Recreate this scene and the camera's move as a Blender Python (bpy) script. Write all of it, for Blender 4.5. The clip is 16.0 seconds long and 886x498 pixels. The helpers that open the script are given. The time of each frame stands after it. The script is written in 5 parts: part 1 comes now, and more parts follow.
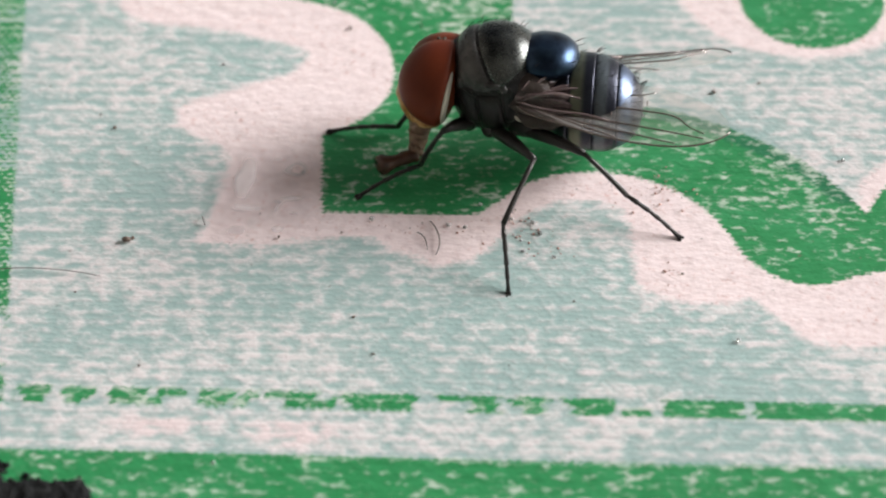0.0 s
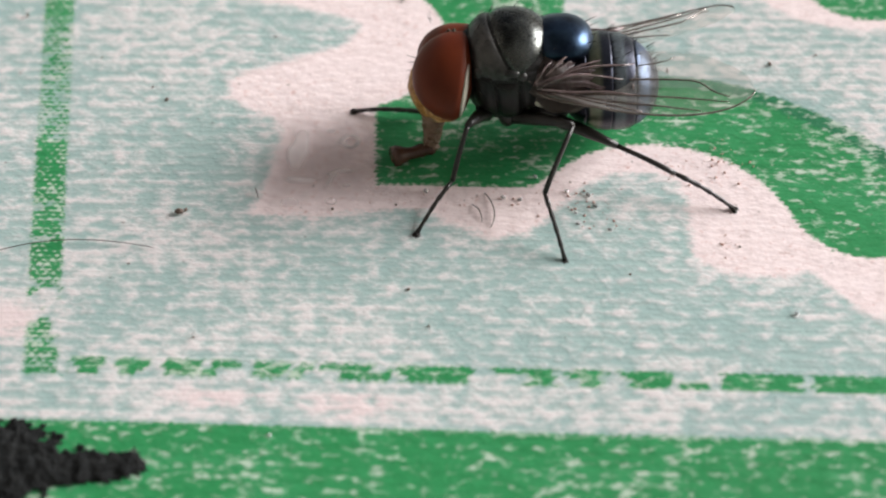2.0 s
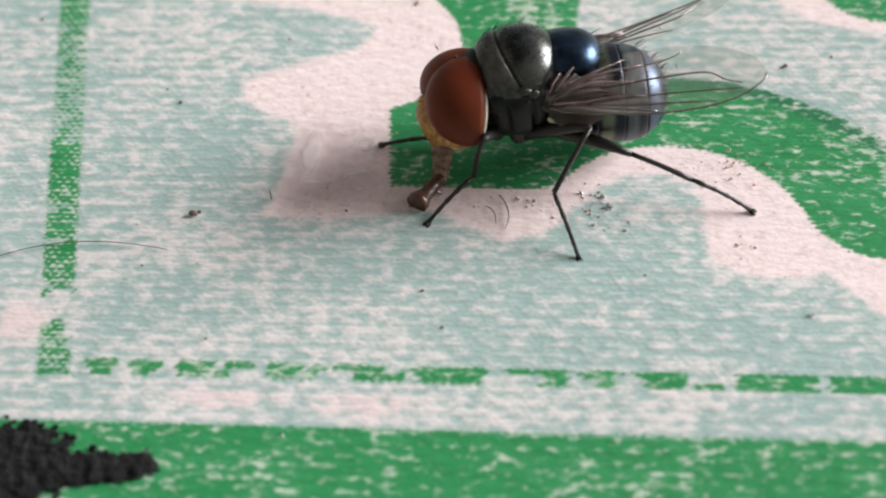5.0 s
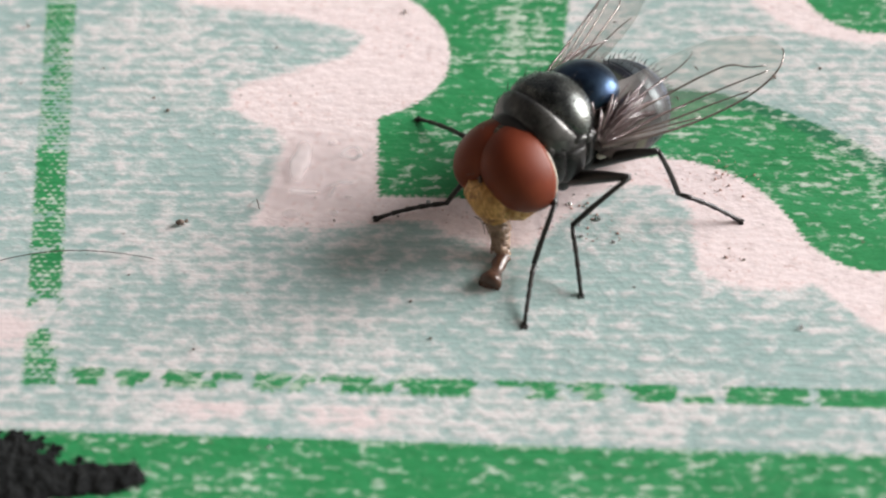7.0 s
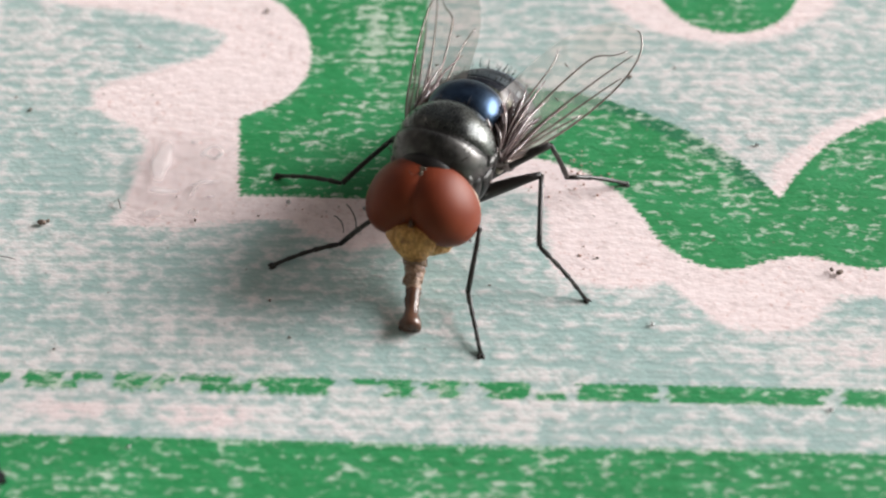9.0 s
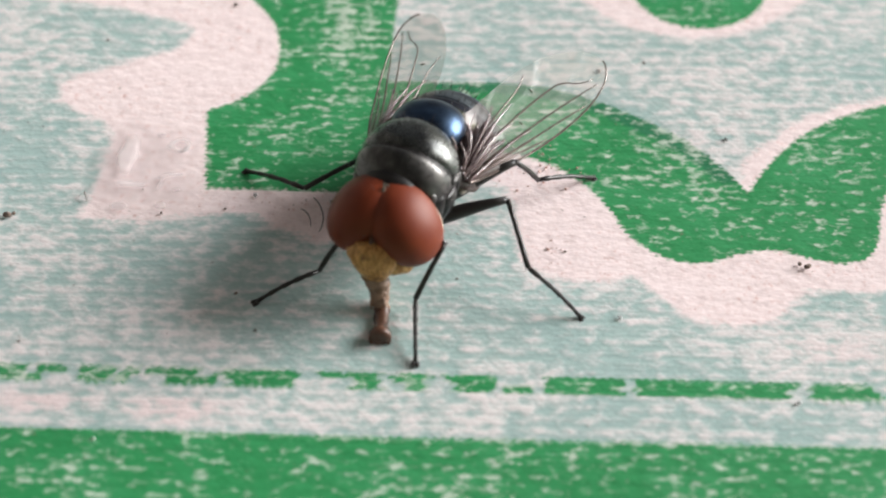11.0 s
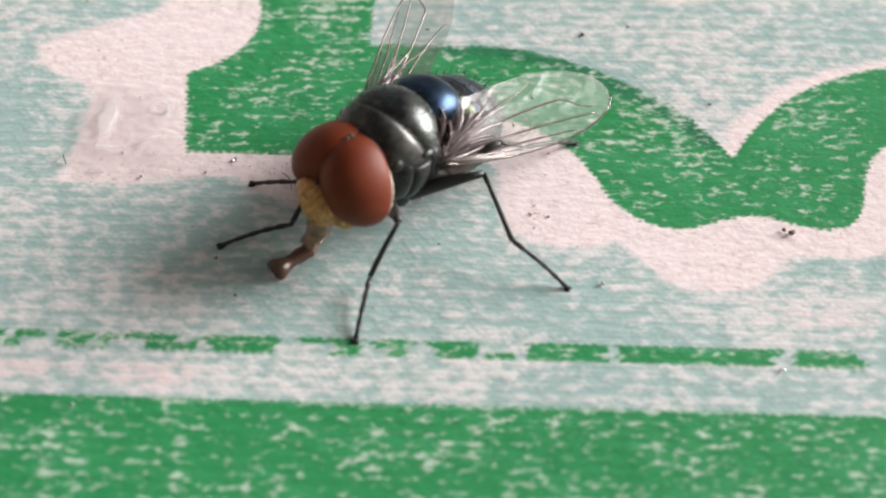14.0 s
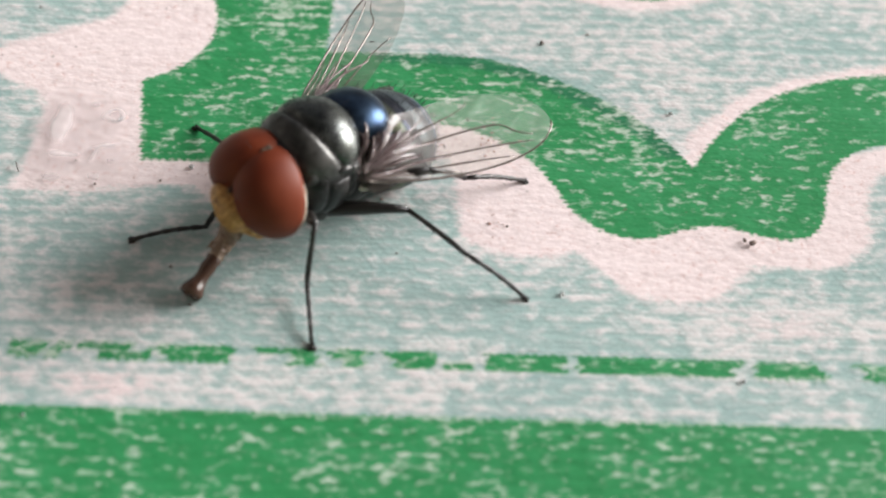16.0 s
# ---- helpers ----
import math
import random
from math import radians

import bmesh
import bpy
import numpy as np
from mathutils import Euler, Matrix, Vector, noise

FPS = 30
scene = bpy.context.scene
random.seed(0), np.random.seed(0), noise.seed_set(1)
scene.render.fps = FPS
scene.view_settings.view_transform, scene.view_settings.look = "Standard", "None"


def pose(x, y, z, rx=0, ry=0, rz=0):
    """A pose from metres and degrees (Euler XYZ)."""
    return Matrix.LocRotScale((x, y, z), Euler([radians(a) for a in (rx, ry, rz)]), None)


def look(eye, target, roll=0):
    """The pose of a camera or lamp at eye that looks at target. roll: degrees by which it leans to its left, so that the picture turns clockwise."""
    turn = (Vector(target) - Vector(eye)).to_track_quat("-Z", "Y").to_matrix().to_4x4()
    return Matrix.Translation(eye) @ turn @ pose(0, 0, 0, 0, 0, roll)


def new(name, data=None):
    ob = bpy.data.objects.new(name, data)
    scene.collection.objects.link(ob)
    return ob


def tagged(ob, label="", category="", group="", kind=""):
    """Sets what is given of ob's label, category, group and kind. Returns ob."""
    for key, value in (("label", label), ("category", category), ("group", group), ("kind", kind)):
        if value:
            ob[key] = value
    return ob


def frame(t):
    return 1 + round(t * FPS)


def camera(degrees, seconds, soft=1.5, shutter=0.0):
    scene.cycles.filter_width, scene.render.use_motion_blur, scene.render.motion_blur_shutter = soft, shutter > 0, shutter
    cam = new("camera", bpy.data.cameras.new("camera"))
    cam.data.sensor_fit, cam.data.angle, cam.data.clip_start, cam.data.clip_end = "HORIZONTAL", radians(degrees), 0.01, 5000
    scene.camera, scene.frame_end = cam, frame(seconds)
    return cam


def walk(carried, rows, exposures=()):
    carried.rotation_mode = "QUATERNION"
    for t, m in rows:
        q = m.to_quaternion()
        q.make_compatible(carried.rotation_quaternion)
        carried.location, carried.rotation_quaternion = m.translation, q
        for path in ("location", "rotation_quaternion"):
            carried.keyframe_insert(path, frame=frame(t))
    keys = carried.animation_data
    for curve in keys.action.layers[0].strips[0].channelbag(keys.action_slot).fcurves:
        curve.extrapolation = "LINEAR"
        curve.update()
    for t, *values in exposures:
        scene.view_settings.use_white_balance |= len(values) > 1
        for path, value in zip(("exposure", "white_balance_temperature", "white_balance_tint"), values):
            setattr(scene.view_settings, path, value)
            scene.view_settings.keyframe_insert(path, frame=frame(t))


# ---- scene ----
# One blowfly feeding on a printed woven plastic sheet, filmed close by a hand-held phone.
MM = 0.001

# camera and its way
cam = camera(22.18, 16.0, soft=2.2)
cam.data.dof.use_dof = True
cam.data.dof.focus_distance = 0.0930
cam.data.dof.aperture_fstop = 46
walk(cam, [
    (0, pose(0.00463, -0.05460, 0.06844, 42.534, 1.205, 2.253)),
    (0.5, pose(0.00398, -0.05434, 0.06768, 42.362, 1.258, 2.531)),
    (1, pose(0.00395, -0.05434, 0.06775, 41.998, 1.135, 2.531)),
    (1.5, pose(0.00379, -0.05511, 0.06718, 42.395, 1.192, 2.564)),
    (2, pose(0.00356, -0.05460, 0.06768, 42.156, 1.672, 2.834)),
    (2.5, pose(0.00346, -0.05490, 0.06737, 42.243, 1.709, 2.933)),
    (3, pose(0.00331, -0.05474, 0.06766, 42.284, 1.663, 2.844)),
    (3.5, pose(0.00341, -0.05483, 0.06734, 42.514, 1.691, 2.945)),
    (5.8, pose(0.00408, -0.05497, 0.06692, 42.703, 2.278, 3.263)),
    (6, pose(0.00381, -0.05445, 0.06759, 42.332, 1.957, 3.036)),
    (6.5, pose(0.00370, -0.05446, 0.06734, 42.49, 1.911, 3.064)),
    (7, pose(0.00336, -0.05447, 0.06703, 42.677, 1.515, 2.934)),
    (7.5, pose(0.00400, -0.05374, 0.06666, 42.45, 1.211, 2.601)),
    (8, pose(0.00452, -0.05458, 0.06770, 41.549, 1.03, 2.198)),
    (8.5, pose(0.00432, -0.05454, 0.06796, 41.286, 0.021, 1.268)),
    (9, pose(0.00494, -0.05453, 0.06890, 41.892, -0.306, 1.043)),
    (9.2, pose(0.00518, -0.05412, 0.06845, 42.532, -0.564, 0.978)),
    (11.3, pose(0.00549, -0.05487, 0.06805, 42.151, -0.858, 0.732)),
    (11.5, pose(0.00457, -0.05462, 0.06703, 42.278, -1.517, 0.181)),
    (12, pose(0.00503, -0.05437, 0.06742, 42.184, -1.432, 0.259)),
    (12.5, pose(0.00529, -0.05423, 0.06748, 42.045, -1.369, 0.365)),
    (13, pose(0.00519, -0.05406, 0.06788, 41.539, -1.435, 0.508)),
    (13.5, pose(0.00509, -0.05308, 0.06681, 41.133, -1.492, 0.517)),
    (14, pose(0.00541, -0.05421, 0.06780, 41.153, -1.255, 0.61)),
    (14.5, pose(0.00575, -0.05495, 0.06695, 42.203, -1.512, 0.431)),
    (15, pose(0.00586, -0.05388, 0.06768, 41.393, -1.79, 0.225)),
    (15.5, pose(0.00549, -0.05464, 0.06738, 41.827, -1.968, 0.035)),
    (16, pose(0.00538, -0.05376, 0.06688, 41.582, -2.196, 0.015)),
], exposures=[(0, 0.65, 6500, 10.5), (16, 0.64, 6500, 9.5)])

# soft daylight from a wide opening to the side
SUN_AZ, SUN_EL = 68.0, 18.5
world = bpy.data.worlds.new("sky")
scene.world = world
world.use_nodes = True
wn = world.node_tree.nodes
sky = wn.new("ShaderNodeTexSky")
sky.sky_type = "NISHITA"
sky.sun_disc = False
sky.sun_elevation = radians(SUN_EL)
sky.sun_rotation = radians(SUN_AZ)
sky.dust_density = 6.0
sky.ozone_density = 0.6
haze = wn.new("ShaderNodeHueSaturation")
haze.inputs["Saturation"].default_value = 0.5
world.node_tree.links.new(sky.outputs[0], haze.inputs["Color"])
world.node_tree.links.new(haze.outputs[0], wn["Background"].inputs[0])
wn["Background"].inputs[1].default_value = 0.052
sun = new("sun", bpy.data.lights.new("sun", "SUN"))
sun.data.energy = 4.8
sun.data.angle = radians(37)
sun.data.color = (0.965, 0.965, 0.985)
sun_dir = Vector((math.sin(radians(SUN_AZ)) * math.cos(radians(SUN_EL)), math.cos(radians(SUN_AZ)) * math.cos(radians(SUN_EL)), math.sin(radians(SUN_EL))))
sun.matrix_world = look(sun_dir * 0.5, (0, 0, 0))


# ---- materials ----
class Nodes:
    """Short-hand for a node material."""

    def __init__(self, name):
        self.mat = bpy.data.materials.new(name)
        self.mat.use_nodes = True
        self.tree = self.mat.node_tree
        self.bsdf = self.tree.nodes["Principled BSDF"]

    def node(self, kind, **values):
        n = self.tree.nodes.new(kind)
        for key, value in values.items():
            n.inputs[key].default_value = value
        return n

    def link(self, a, b):
        self.tree.links.new(a, b)

    def put(self, value, socket):
        if isinstance(value, (int, float)):
            socket.default_value = value
        elif isinstance(value, (tuple, list)):
            socket.default_value = (*value, 1)[: len(socket.default_value)]
        else:
            self.link(value, socket)

    def math(self, op, a, b=0.0, c=0.0, clamp=False):
        n = self.tree.nodes.new("ShaderNodeMath")
        n.operation, n.use_clamp = op, clamp
        for value, socket in zip((a, b, c), n.inputs):
            self.put(value, socket)
        return n.outputs[0]

    def step(self, x, lo, hi):
        n = self.tree.nodes.new("ShaderNodeMapRange")
        n.interpolation_type = "SMOOTHSTEP"
        self.put(x, n.inputs[0])
        self.put(lo, n.inputs[1])
        self.put(hi, n.inputs[2])
        return n.outputs[0]

    def mix(self, f, a, b, mode="MIX"):
        n = self.tree.nodes.new("ShaderNodeMix")
        n.data_type, n.blend_type = "RGBA", mode
        self.put(f, n.inputs[0])
        self.put(a, n.inputs[6])
        self.put(b, n.inputs[7])
        return n.outputs[2]

    def coords(self, sx=1.0, sy=1.0, sz=1.0):
        """Object coordinates in millimetres, scaled."""
        c = self.tree.nodes.new("ShaderNodeTexCoord")
        m = self.node("ShaderNodeMapping", Scale=(1000 * sx, 1000 * sy, 1000 * sz))
        self.link(c.outputs["Object"], m.inputs[0])
        return m.outputs[0]

    def noise(self, where, scale, detail=2.0, rough=0.5):
        n = self.node("ShaderNodeTexNoise", Scale=scale, Detail=detail, Roughness=rough)
        self.link(where, n.inputs["Vector"])
        return n.outputs["Fac"]

    def attr(self, name):
        n = self.tree.nodes.new("ShaderNodeAttribute")
        n.attribute_name = name
        return n.outputs["Fac"]

    def bump(self, height, distance, strength=1.0):
        n = self.node("ShaderNodeBump", Strength=strength, Distance=distance)
        self.link(height, n.inputs["Height"])
        self.link(n.outputs[0], self.bsdf.inputs["Normal"])

    def set(self, **values):
        for key, value in values.items():
            self.put(value, self.bsdf.inputs[key.replace("_", " ")])
        return self.mat


def print_material():
    """Ink on a woven plastic sheet: pale ground, worn teal tint, solid green figures, pink outlines."""
    k = Nodes("printed_sheet")
    flat = k.coords()
    # flecks lie in rows along the weave, longer than they are high
    fleck = k.noise(k.coords(0.84, 1.3), 1.5, 3.0, 0.6)
    fleck_b = k.noise(k.coords(0.75, 1.4), 2.2, 3.0, 0.62)
    broad = k.noise(k.coords(0.8, 1.1), 0.24, 3.0)
    patch = k.noise(k.coords(0.7, 1.3), 0.62, 2.0)
    fine = k.noise(flat, 7.0, 2.0)
    sep = k.tree.nodes.new("ShaderNodeSeparateXYZ")
    k.link(flat, sep.inputs[0])
    wavy = k.math("ADD", sep.outputs[1], k.math("MULTIPLY", k.noise(k.coords(0.5, 0.5), 0.8, 2.0), 0.35))
    rows = k.math("SINE", k.math("MULTIPLY", wavy, 2 * math.pi / 0.56))
    # weave: rows of small stitches, each second row set over by half
    row = k.math("DIVIDE", sep.outputs[1], 0.25)
    shift = k.math("MULTIPLY", k.math("MODULO", k.math("FLOOR", row), 2.0), math.pi)
    sx = k.math("SINE", k.math("ADD", k.math("MULTIPLY", sep.outputs[0], 2 * math.pi / 0.34), shift))
    sy = k.math("SINE", k.math("MULTIPLY", row, 2 * math.pi))
    weave = k.math("MULTIPLY", k.math("ADD", sx, sy), 0.5)
    green_d, pink_d, wear, rub = k.attr("green"), k.attr("pink"), k.attr("wear"), k.attr("rub")
    ragged = k.math("ADD", k.math("MULTIPLY", weave, 0.07), k.math("MULTIPLY", k.math("SUBTRACT", k.noise(k.coords(1.0, 1.8), 3.4, 3.0, 0.65), 0.5), 0.42))
    in_green = k.step(k.math("ADD", green_d, ragged), -0.09, 0.11)
    smudge = k.math("MULTIPLY", k.math("SUBTRACT", k.noise(k.coords(0.7, 1.2), 0.9, 3.0, 0.6), 0.5), 0.9)
    in_pink = k.step(k.math("ADD", k.math("ADD", pink_d, ragged), smudge), -0.30, 0.26)
    # teal tint, worn through in short streaks along the weave
    t = k.math("ADD", k.math("MULTIPLY", fleck, 0.80), k.math("MULTIPLY", broad, 0.42))
    t = k.math("ADD", t, k.math("MULTIPLY", rows, 0.035))
    t = k.math("ADD", t, k.math("MULTIPLY", wear, 0.22))
    bare = k.math("MULTIPLY", k.step(t, 0.505, 0.78), 0.92)
    tint = k.mix(patch, (0.285, 0.415, 0.40), (0.385, 0.505, 0.48))
    pale = k.mix(k.noise(flat, 0.7, 3.0), (0.77, 0.68, 0.68), (0.73, 0.715, 0.695))
    pale = k.mix(k.step(wear, 0.2, 0.7), pale, (0.80, 0.66, 0.655))
    ground_col = k.mix(bare, tint, pale)
    # grey shade under the weave's ridges, put into the colour as noise streaks
    ridge_shade = k.math("MULTIPLY", k.step(k.noise(k.coords(0.7, 1.6), 1.6, 3.0, 0.62), 0.52, 0.76), 0.42)
    ground_col = k.mix(ridge_shade, ground_col, (0.40, 0.415, 0.40))
    # pink outline, mottled, with rusty dust in places
    rust = k.math("MULTIPLY", k.step(k.noise(flat, 3.4, 4.0, 0.7), 0.53, 0.72), k.step(broad, 0.36, 0.58))
    pink = k.mix(k.noise(flat, 1.1, 4.0), (0.88, 0.765, 0.76), (0.83, 0.69, 0.68))
    pink = k.mix(k.math("MULTIPLY", k.step(k.noise(flat, 1.9, 5.0, 0.7), 0.45, 0.75), 0.62), pink, (0.62, 0.50, 0.49))
    pink = k.mix(k.math("MULTIPLY", rust, 0.6), pink, (0.52, 0.24, 0.19))
    col = k.mix(in_pink, ground_col, pink)
    # green ink, with flecks rubbed off, thick and thin in patches
    g = k.math("ADD", fleck_b, k.math("MULTIPLY", k.math("ADD", wear, rub), 0.3))
    g = k.math("ADD", g, k.math("MULTIPLY", rows, 0.025))
    g = k.math("ADD", g, k.math("MULTIPLY", weave, k.math("MULTIPLY_ADD", k.attr("halftone"), 0.12, 0.02)))
    g = k.math("ADD", g, k.math("MULTIPLY", k.math("SUBTRACT", k.noise(k.coords(0.8, 1.2), 0.42, 3.0), 0.5), 0.42))
    gap = k.step(rub, 0.75, 1.1)
    rubbed = k.math("MULTIPLY", k.step(g, 0.51, 0.735), k.math("MULTIPLY_ADD", k.noise(flat, 0.9, 2.0), 0.9, 0.42), clamp=True)
    green = k.mix(k.noise(k.coords(1.0, 2.4), 1.1, 3.0), (0.010, 0.195, 0.052), (0.034, 0.305, 0.105))
    green = k.mix(k.math("MULTIPLY", k.step(k.noise(k.coords(0.7, 1.1), 0.5, 3.0), 0.45, 0.7), 0.35), green, (0.06, 0.36, 0.15))
    green = k.mix(k.math("MULTIPLY", k.math("ADD", weave, 1.0), 0.14), green, (0.012, 0.16, 0.045))
    # where the teal was printed over the green it is darker
    green = k.mix(k.math("MULTIPLY", k.step(k.math("ADD", k.attr("over"), k.math("MULTIPLY", k.math("SUBTRACT", fleck, 0.5), 0.8)), 0.3, 0.7), 0.7), green, (0.010, 0.13, 0.062))
    green = k.mix(k.math("MAXIMUM", k.math("MULTIPLY", rubbed, 0.88), gap), green, k.mix(k.step(rub, 0.1, 0.5), (0.60, 0.66, 0.57), ground_col))
    col = k.mix(in_green, col, green)
    # dirt: fine dark dust
    dust = k.step(k.noise(flat, 3.3, 2.0, 0.4), 0.735, 0.77)
    col = k.mix(k.math("MULTIPLY", dust, 0.5), col, (0.16, 0.11, 0.09))
    threads = k.math("ADD", k.math("MULTIPLY", weave, 0.045), k.math("MULTIPLY", rows, 0.03))
    height = k.math("ADD", k.math("MULTIPLY", threads, k.math("MULTIPLY_ADD", in_pink, -0.85, 1.0)), fleck)
    k.bump(height, 0.00010, 0.55)
    rough = k.math("ADD", 0.40, k.math("MULTIPLY", fine, 0.25))
    return k.set(Base_Color=col, Roughness=rough, Specular_IOR_Level=0.45)


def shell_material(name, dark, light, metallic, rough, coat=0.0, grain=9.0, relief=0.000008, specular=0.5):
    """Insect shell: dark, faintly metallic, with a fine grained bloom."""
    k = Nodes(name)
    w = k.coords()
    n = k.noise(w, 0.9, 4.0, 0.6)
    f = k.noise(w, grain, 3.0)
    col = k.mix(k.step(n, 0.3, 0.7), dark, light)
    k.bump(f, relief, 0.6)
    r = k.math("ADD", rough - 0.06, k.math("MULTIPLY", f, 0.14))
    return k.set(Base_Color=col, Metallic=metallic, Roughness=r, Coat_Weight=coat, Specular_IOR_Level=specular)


def eye_material():
    k = Nodes("compound_eye")
    w = k.coords()
    v = k.node("ShaderNodeTexVoronoi", Scale=14.0)
    k.link(w, v.inputs["Vector"])
    n = k.noise(w, 0.8, 3.0)
    col = k.mix(n, (0.095, 0.014, 0.005), (0.185, 0.037, 0.012))
    k.bump(v.outputs["Distance"], 0.00001, 0.3)
    return k.set(Base_Color=col, Roughness=0.48, Specular_IOR_Level=0.22)


def abdomen_material():
    """Blue-green metal with a dark hind edge to each ring."""
    k = Nodes("abdomen_shell")
    w = k.coords()
    band = k.attr("band")
    n = k.noise(w, 0.8, 3.0)
    f = k.noise(w, 8.0, 3.0)
    ring = k.attr("ring")
    col = k.mix(k.step(n, 0.35, 0.65), (0.010, 0.013, 0.027), (0.042, 0.050, 0.075))
    # iridescent sheen of the bands, put into the base colour ring by ring
    gold = k.math("MULTIPLY", k.step(ring, 0.5, 1.0), k.math("SUBTRACT", 1.0, k.step(ring, 1.6, 2.4)))
    lilac = k.step(ring, 1.6, 2.4)
    pale = k.math("MULTIPLY", k.step(band, 0.02, 0.2), k.math("SUBTRACT", 1.0, k.step(band, 0.5, 0.75)))
    col = k.mix(k.math("MULTIPLY", k.math("MULTIPLY", gold, pale), 0.55), col, (0.24, 0.26, 0.16))
    col = k.mix(k.math("MULTIPLY", k.math("MULTIPLY", lilac, pale), 0.5), col, (0.12, 0.165, 0.25))
    col = k.mix(k.math("MULTIPLY", k.step(band, 0.42, 0.72), 0.85), col, (0.02, 0.022, 0.032))
    k.bump(f, 0.000025, 0.6)
    return k.set(Base_Color=col, Metallic=0.75, Roughness=k.math("ADD", 0.27, k.math("MULTIPLY", f, 0.2)))


def wing_material():
    """Clear membrane with a faint smoky tint and gloss."""
    k = Nodes("wing_membrane")
    w = k.coords()
    n = k.noise(w, 0.9, 3.0)
    glass = k.tree.nodes.new("ShaderNodeBsdfTransparent")
    root = k.attr("root")
    tint = k.mix(n, (0.86, 0.85, 0.82), (0.93, 0.93, 0.91))
    tint = k.mix(root, tint, (0.36, 0.25, 0.22))
    k.link(tint, glass.inputs[0])
    k.bump(k.noise(k.coords(1, 3, 1), 1.5, 3.0), 0.0001, 0.5)
    k.set(Base_Color=k.mix(root, (0.66, 0.65, 0.62), (0.15, 0.095, 0.085)), Roughness=0.3, Specular_IOR_Level=0.5)
    edge = k.node("ShaderNodeLayerWeight", Blend=0.5)
    facing = k.math("POWER", edge.outputs["Facing"], 2.5)
    skin = k.tree.nodes.new("ShaderNodeMixShader")
    k.put(k.math("MULTIPLY_ADD", root, 0.5, 0.19), skin.inputs[0])
    k.link(glass.outputs[0], skin.inputs[1])
    k.link(k.bsdf.outputs[0], skin.inputs[2])
    # thin-film gloss on the creases
    gloss = k.node("ShaderNodeBsdfAnisotropic", Color=(0.93, 0.90, 0.92, 1), Roughness=0.26)
    wrinkle = k.node("ShaderNodeBump", Strength=0.6, Distance=0.00016)
    k.link(k.noise(k.coords(1, 3, 1), 1.5, 3.0), wrinkle.inputs["Height"])
    k.link(wrinkle.outputs[0], gloss.inputs["Normal"])
    mixer = k.tree.nodes.new("ShaderNodeMixShader")
    k.put(k.math("MULTIPLY_ADD", facing, 0.14, 0.02), mixer.inputs[0])
    k.link(skin.outputs[0], mixer.inputs[1])
    k.link(gloss.outputs[0], mixer.inputs[2])
    k.link(mixer.outputs[0], k.tree.nodes["Material Output"].inputs[0])
    return k.mat


def plain_material(name, a, b, rough, scale=2.0, relief=0.00002, **more):
    k = Nodes(name)
    w = k.coords()
    col = k.mix(k.noise(w, scale, 4.0, 0.6), a, b)
    k.bump(k.noise(w, scale * 4, 3.0), relief, 0.7)
    return k.set(Base_Color=col, Roughness=rough, **more)


def face_material(name, dark, light, brown):
    """Downy skin: fine streaks of pale down over darker skin, brown in the hollows."""
    k = Nodes(name)
    streak = k.noise(k.coords(2.2, 3.2, 0.9), 2.4, 4.0, 0.65)
    col = k.mix(k.step(streak, 0.36, 0.64), dark, light)
    col = k.mix(k.math("MULTIPLY", k.step(k.noise(k.coords(), 1.5, 3.0, 0.6), 0.52, 0.68), 0.8), col, brown)
    k.bump(streak, 0.00006, 0.7)
    return k.set(Base_Color=col, Roughness=0.5)


def wet_material():
    """A thin clear sticky film: what lies under shows through, a little cloudy, with a wet gloss and painted glare."""
    k = Nodes("sticky_film")
    w = k.coords()
    thick = k.attr("thick")
    clear = k.tree.nodes.new("ShaderNodeBsdfTransparent")
    k.link(k.mix(k.math("MULTIPLY", thick, k.noise(w, 0.6, 2.0)), (1.0, 1.0, 1.0), (0.99, 0.98, 0.985)), clear.inputs[0])
    k.set(Base_Color=(0.88, 0.83, 0.83), Roughness=0.4)
    gloss = k.node("ShaderNodeBsdfAnisotropic", Roughness=0.34)
    bump = k.node("ShaderNodeBump", Strength=0.5, Distance=0.00025)
    k.link(k.noise(w, 0.9, 3.0), bump.inputs["Height"])
    k.link(bump.outputs[0], gloss.inputs["Normal"])
    # pale body of the film, plus reflections painted as a whiter colour
    milk_glare = k.tree.nodes.new("ShaderNodeMixShader")
    k.put(k.math("MULTIPLY_ADD", k.attr("glare"), 0.5, k.math("MULTIPLY", thick, 0.10), clamp=True), milk_glare.inputs[0])
    k.link(clear.outputs[0], milk_glare.inputs[1])
    k.link(k.bsdf.outputs[0], milk_glare.inputs[2])
    mixer = k.tree.nodes.new("ShaderNodeMixShader")
    edge = k.node("ShaderNodeLayerWeight", Blend=0.5)
    k.put(k.math("MULTIPLY", k.math("MULTIPLY_ADD", k.math("POWER", edge.outputs["Facing"], 3.0), 0.4, 0.02), k.math("MULTIPLY", thick, 1.3, clamp=True)), mixer.inputs[0])
    k.link(milk_glare.outputs[0], mixer.inputs[1])
    k.link(gloss.outputs[0], mixer.inputs[2])
    k.link(mixer.outputs[0], k.tree.nodes["Material Output"].inputs[0])
    return k.mat


